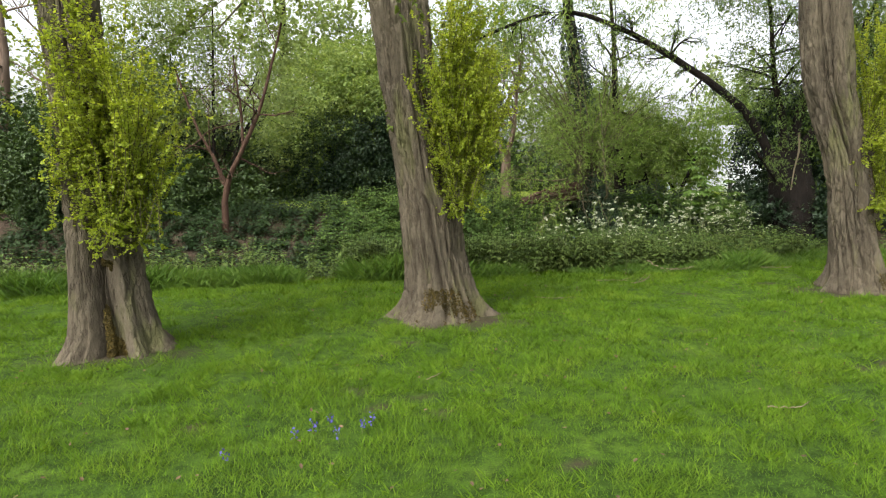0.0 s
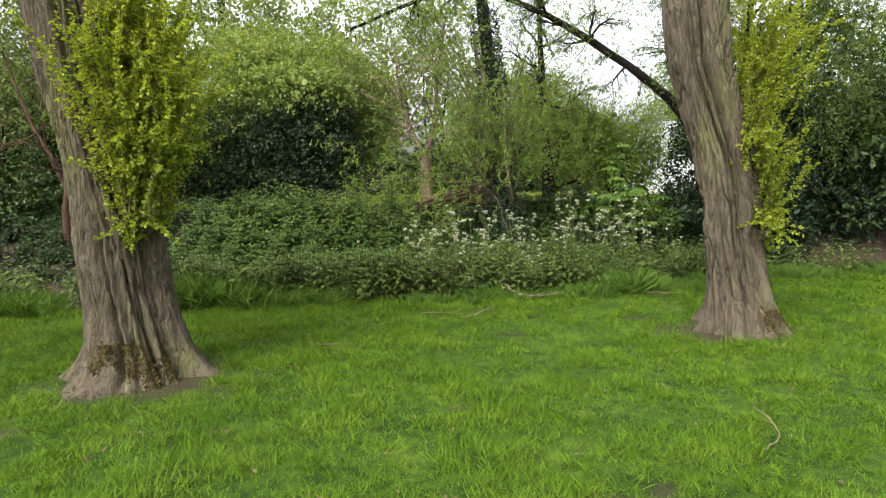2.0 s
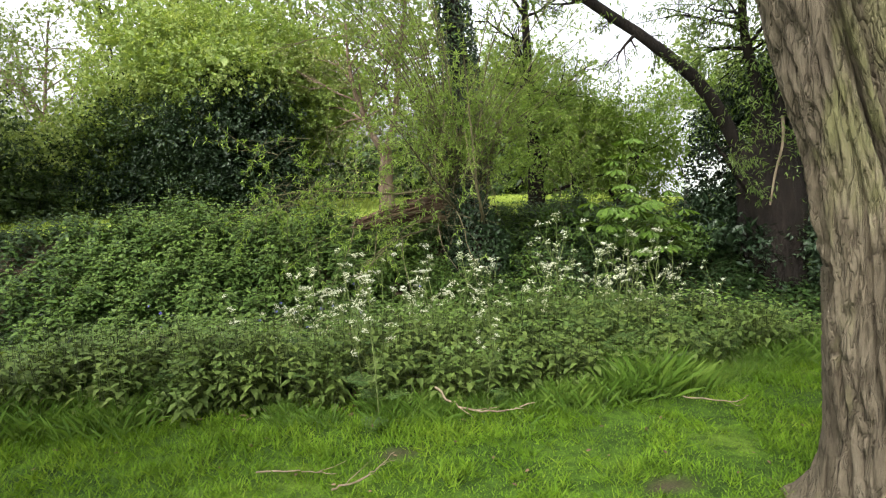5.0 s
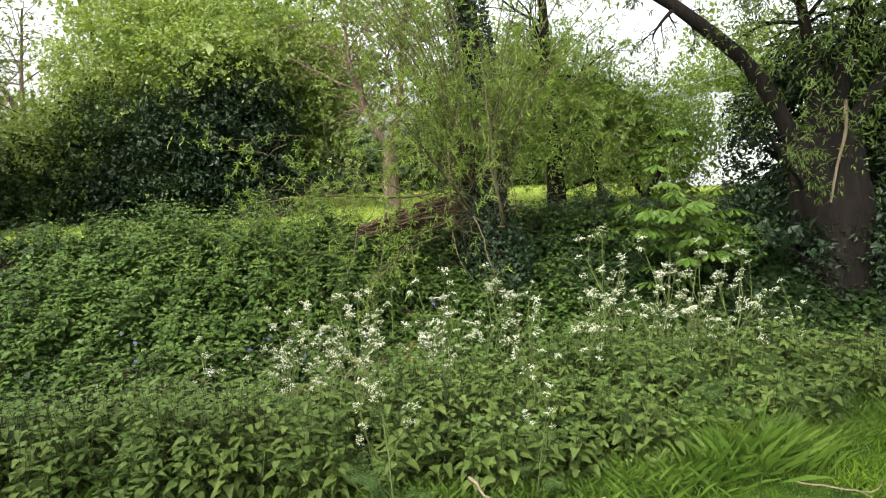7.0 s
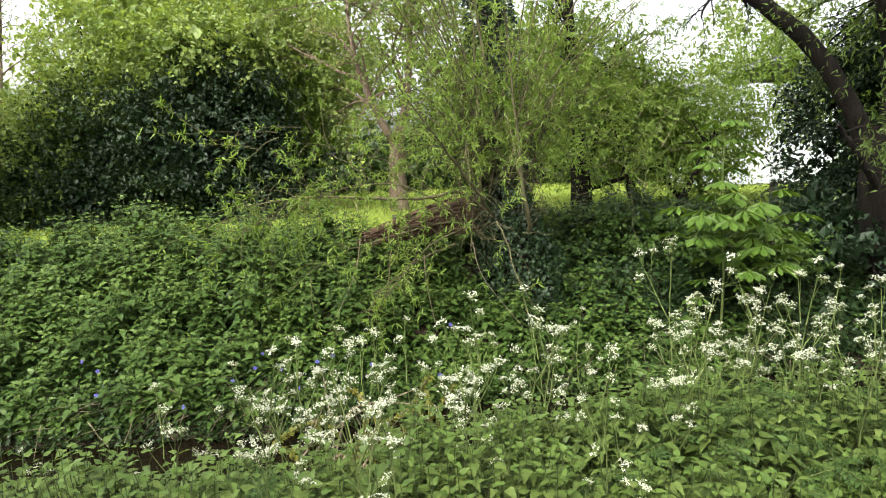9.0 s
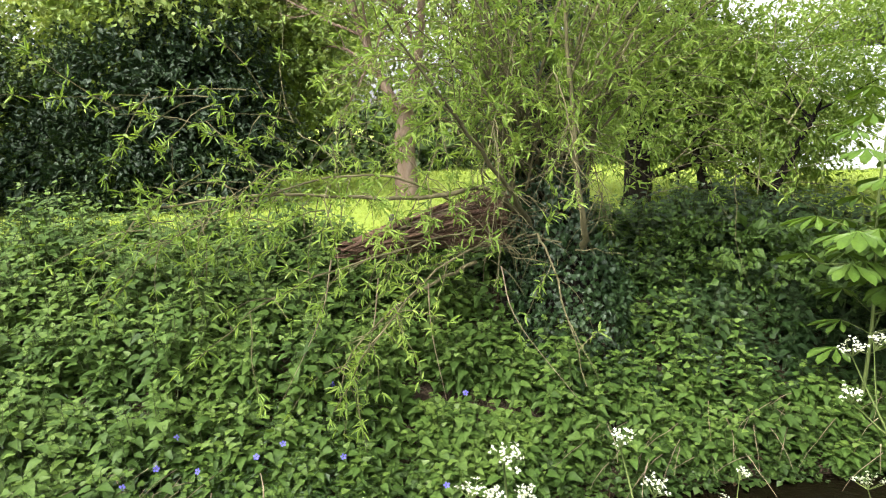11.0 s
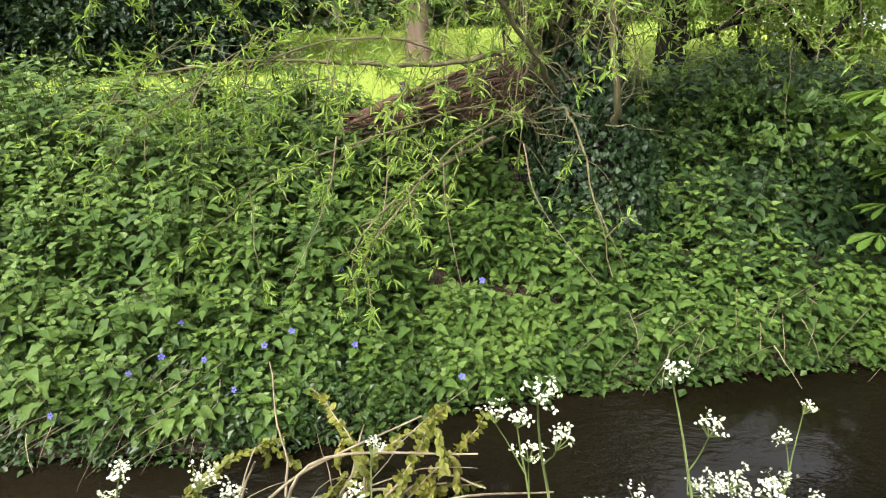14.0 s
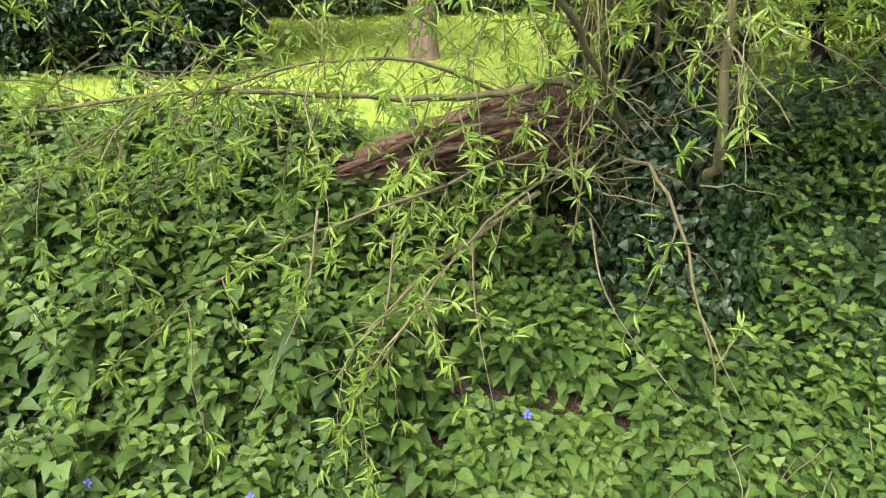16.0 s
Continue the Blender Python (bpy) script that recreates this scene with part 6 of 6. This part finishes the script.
def build_fence():
    rng = np.random.default_rng(181)
    ob = thing("picket_fence", (9.15, 16.7, 0.47), "low dark weathered picket fence", "fence")
    for z in (0.12, 0.38):
        part("rail", box(-1.6, 2.2, 0.02, 0.05, z, z + 0.05), M_FENCE, ob)
    for x in (-1.6, 0.3, 2.2):
        part("post", box(x - 0.04, x + 0.04, 0.05, 0.13, -0.2, 0.62), M_FENCE, ob)
    bm = bmesh.new()
    for sx, sz in ((-0.02, 0), (0.02, 0), (0.02, 0.50), (0, 0.55), (-0.02, 0.50)):
        bm.verts.new((sx, -0.009, sz))
    bm.verts.ensure_lookup_table()
    face = bm.faces.new(bm.verts[:])
    ext = bmesh.ops.extrude_face_region(bm, geom=[face])
    bmesh.ops.translate(bm, vec=(0, 0.018, 0), verts=[e for e in ext["geom"] if isinstance(e, bmesh.types.BMVert)])
    bmesh.ops.recalc_face_normals(bm, faces=bm.faces[:])
    me = bpy.data.meshes.new("picket")
    bm.to_mesh(me)
    bm.free()
    me.materials.append(M_FENCE)
    for k in range(34):
        b = new("picket", me)
        b.parent, b.location, b.rotation_euler = ob, (-1.6 + k * 0.113, 0, -0.02 + rng.normal(0, 0.015)), (0, rng.normal(0, 0.04), 0)


build_shed()
build_fence()
post = part("stake", box(-0.022, 0.022, -0.015, 0.015, -0.25, 0.30), M_FENCE, None)
post.matrix_world = pose(2.73, 15.5, 0.66, 0, -10, 0)
tagged(post, "short dark weathered timber stake in the grass", "stake")


# ---- fallen twigs, drift pile, small flowers ----
def stick(points, r, mat, label, forks=0, seed=0, category="stick"):
    rng = np.random.default_rng(seed)
    p = np.array([(x, y, float(height(x, y)) + z) for x, y, z in points])
    at = p[0].copy()
    line = spline(p, 16)
    line[1:-1] += rng.normal(0, r * 0.7, (14, 3))
    ob = thing("fallen_stick", at, label, category)
    add("stem", (lambda g: (g[0] - at, g[1]))(tube(line, np.linspace(r, r * 0.4, 16), 6)), mat, ob, smooth=True)
    for _ in range(forks):
        k = rng.integers(3, 13)
        tw = wander(rng, line[k], unit(line[k + 1] - line[k]) + rng.normal(0, 0.7, 3) * (1, 1, 0.4), 0.16, 6, 0.15)
        g = tube(tw, np.linspace(r * 0.5, r * 0.2, 6), 4)
        add("side_twig", (g[0] - at, g[1]), mat, ob)


stick([(2.60, 9.32, 0.03), (2.8, 9.32, 0.035), (3.0, 9.30, 0.03)], 0.0045, M_DRY_TWIG, "thin pale stick lying on the lawn", 1, 1)
stick([(3.0, 9.15, 0.03), (3.15, 9.22, 0.05), (3.28, 9.4, 0.10)], 0.005, M_DRY_TWIG, "small forked twig lying on the lawn", 3, 2)
stick([(3.48, 10.16, 0.16), (3.62, 10.05, 0.08), (3.85, 10.0, 0.05), (4.1, 10.09, 0.08)], 0.008, M_DRY_TWIG, "crooked pale branch at the edge of the nettles", 3, 3)
stick([(2.5, 5.05, 0.03), (2.65, 5.03, 0.035), (2.76, 5.1, 0.04)], 0.0045, M_DRY_TWIG, "thin curved pale twig on the grass", 0, 4)
stick([(1.7, 8.3, 0.03), (1.85, 8.2, 0.03), (2.1, 8.2, 0.03)], 0.0045, M_DRY_TWIG, "thin pale stick lying on the lawn", 1, 5)
stick([(4.3, 6.2, 0.03), (4.45, 6.35, 0.04), (4.5, 6.6, 0.05)], 0.0045, M_DRY_TWIG, "thin curved pale twig on the grass", 2, 6)
stick([(0.62, 5.6, 0.03), (0.72, 5.75, 0.03)], 0.0045, M_DRY_TWIG, "thin pale stick lying on the lawn", 0, 7)
stick([(5.05, 10.25, 0.04), (5.3, 10.1, 0.05), (5.45, 10.2, 0.05)], 0.0045, M_DRY_TWIG, "thin curved pale twig on the grass", 1, 8)


def build_drift():
    rng = np.random.default_rng(191)
    at = np.array((2.5, 12.8, WATER))
    ob = thing("driftwood_pile", at, "tangle of bare pale branches with yellowing leaves caught in the stream", "branch")
    lines = []
    for k in range(34):
        a = rng.uniform(-0.3, 1.7)
        s = at + rng.normal(0, 1, 3) * (0.32, 0.12, 0.02)
        line = wander(rng, s, (math.cos(a), math.sin(a) * 0.4, rng.uniform(0.15, 0.8)), rng.uniform(0.3, 0.85), 9, 0.16, 0.07)
        r = rng.uniform(0.003, 0.011)
        v, f = tube(line, np.linspace(r, r * 0.4, 9), 6)
        add("branch", (v - at, f), M_DRY_TWIG, ob, smooth=True)
        if k % 2:
            lines.append(line)
            for _ in range(3):
                lines.append(wander(rng, line[rng.integers(3, 8)], (rng.normal(0, 0.5), rng.normal(0, 0.4), -0.6), 0.22, 5, 0.12, 0.1))
    for s, m, e in (((-0.1, -0.15, 0.02), (0.1, -0.1, 0.42), (0.75, 0.1, 0.30)), ((0.1, -0.3, 0.0), (0.35, -0.25, 0.28), (0.95, -0.15, 0.05)), ((-0.3, -0.1, 0.0), (0.0, -0.05, 0.3), (0.5, 0.2, 0.42)), ((0.3, -0.2, 0.0), (0.6, -0.1, 0.22), (1.1, 0.2, 0.0))):
        v, f = tube(spline([s, m, e], 14), np.linspace(0.009, 0.004, 14), 7)
        add("branch", (v, f), M_DRY_TWIG, ob, smooth=True)
    v, f = on_twigs(rng, lines, 190, 0.042, 0.03, OVAL, 0.8, 0.5)
    add("leaves", (v - at, f), L_YELLOWING, ob, "yellowing wilted leaves")
    # dead stalks trailing down the far bank
    tubes = []
    for _ in range(110):
        x = rng.choice([rng.uniform(0.0, 2.0), rng.uniform(4.0, 7.0)])
        y = far_edge(x) + rng.uniform(-0.02, 0.35)
        tubes.append(tube(wander(rng, (x, y, float(height(x, y)) + 0.22), (rng.normal(-0.5, 0.5), -0.6, rng.uniform(-0.6, 0.2)), rng.uniform(0.2, 0.5), 5, 0.1, 0.12), np.linspace(0.003, 0.0012, 5), 3))
    tagged(add("dead_stalks", join(tubes), M_DRY_TWIG), "dry straw-coloured stalks trailing over the bank", "dead stalks", kind="stuff")


build_drift()


def build_bluebells():
    rng = np.random.default_rng(195)
    for k, (x, y) in enumerate(((0.05, 4.78), (0.12, 4.9), (-0.02, 4.7), (0.3, 4.82), (-0.28, 4.45), (0.2, 4.7), (0.34, 4.9))):
        ob = thing("bluebell", (x, y, float(height(x, y))), "small blue wild flower in the lawn grass", "flower", "bluebells in the lawn")
        line = wander(rng, (0, 0, 0), (rng.normal(0, 0.2), rng.normal(0, 0.2), 1), 0.075, 5, 0.08)
        add("stem", tube(line, 0.0018, 4), M_STALK, ob)
        p = np.repeat(line[2:], 4, 0) + rng.normal(0, 0.008, (12, 3))
        add("petals", leaves(p, rng.normal(0, 1, (12, 3)), np.array([0, 0, 1.0]) + rng.normal(0, 0.4, (12, 3)), 0.018, 0.012, OVAL), L_BLUE, ob)


build_bluebells()
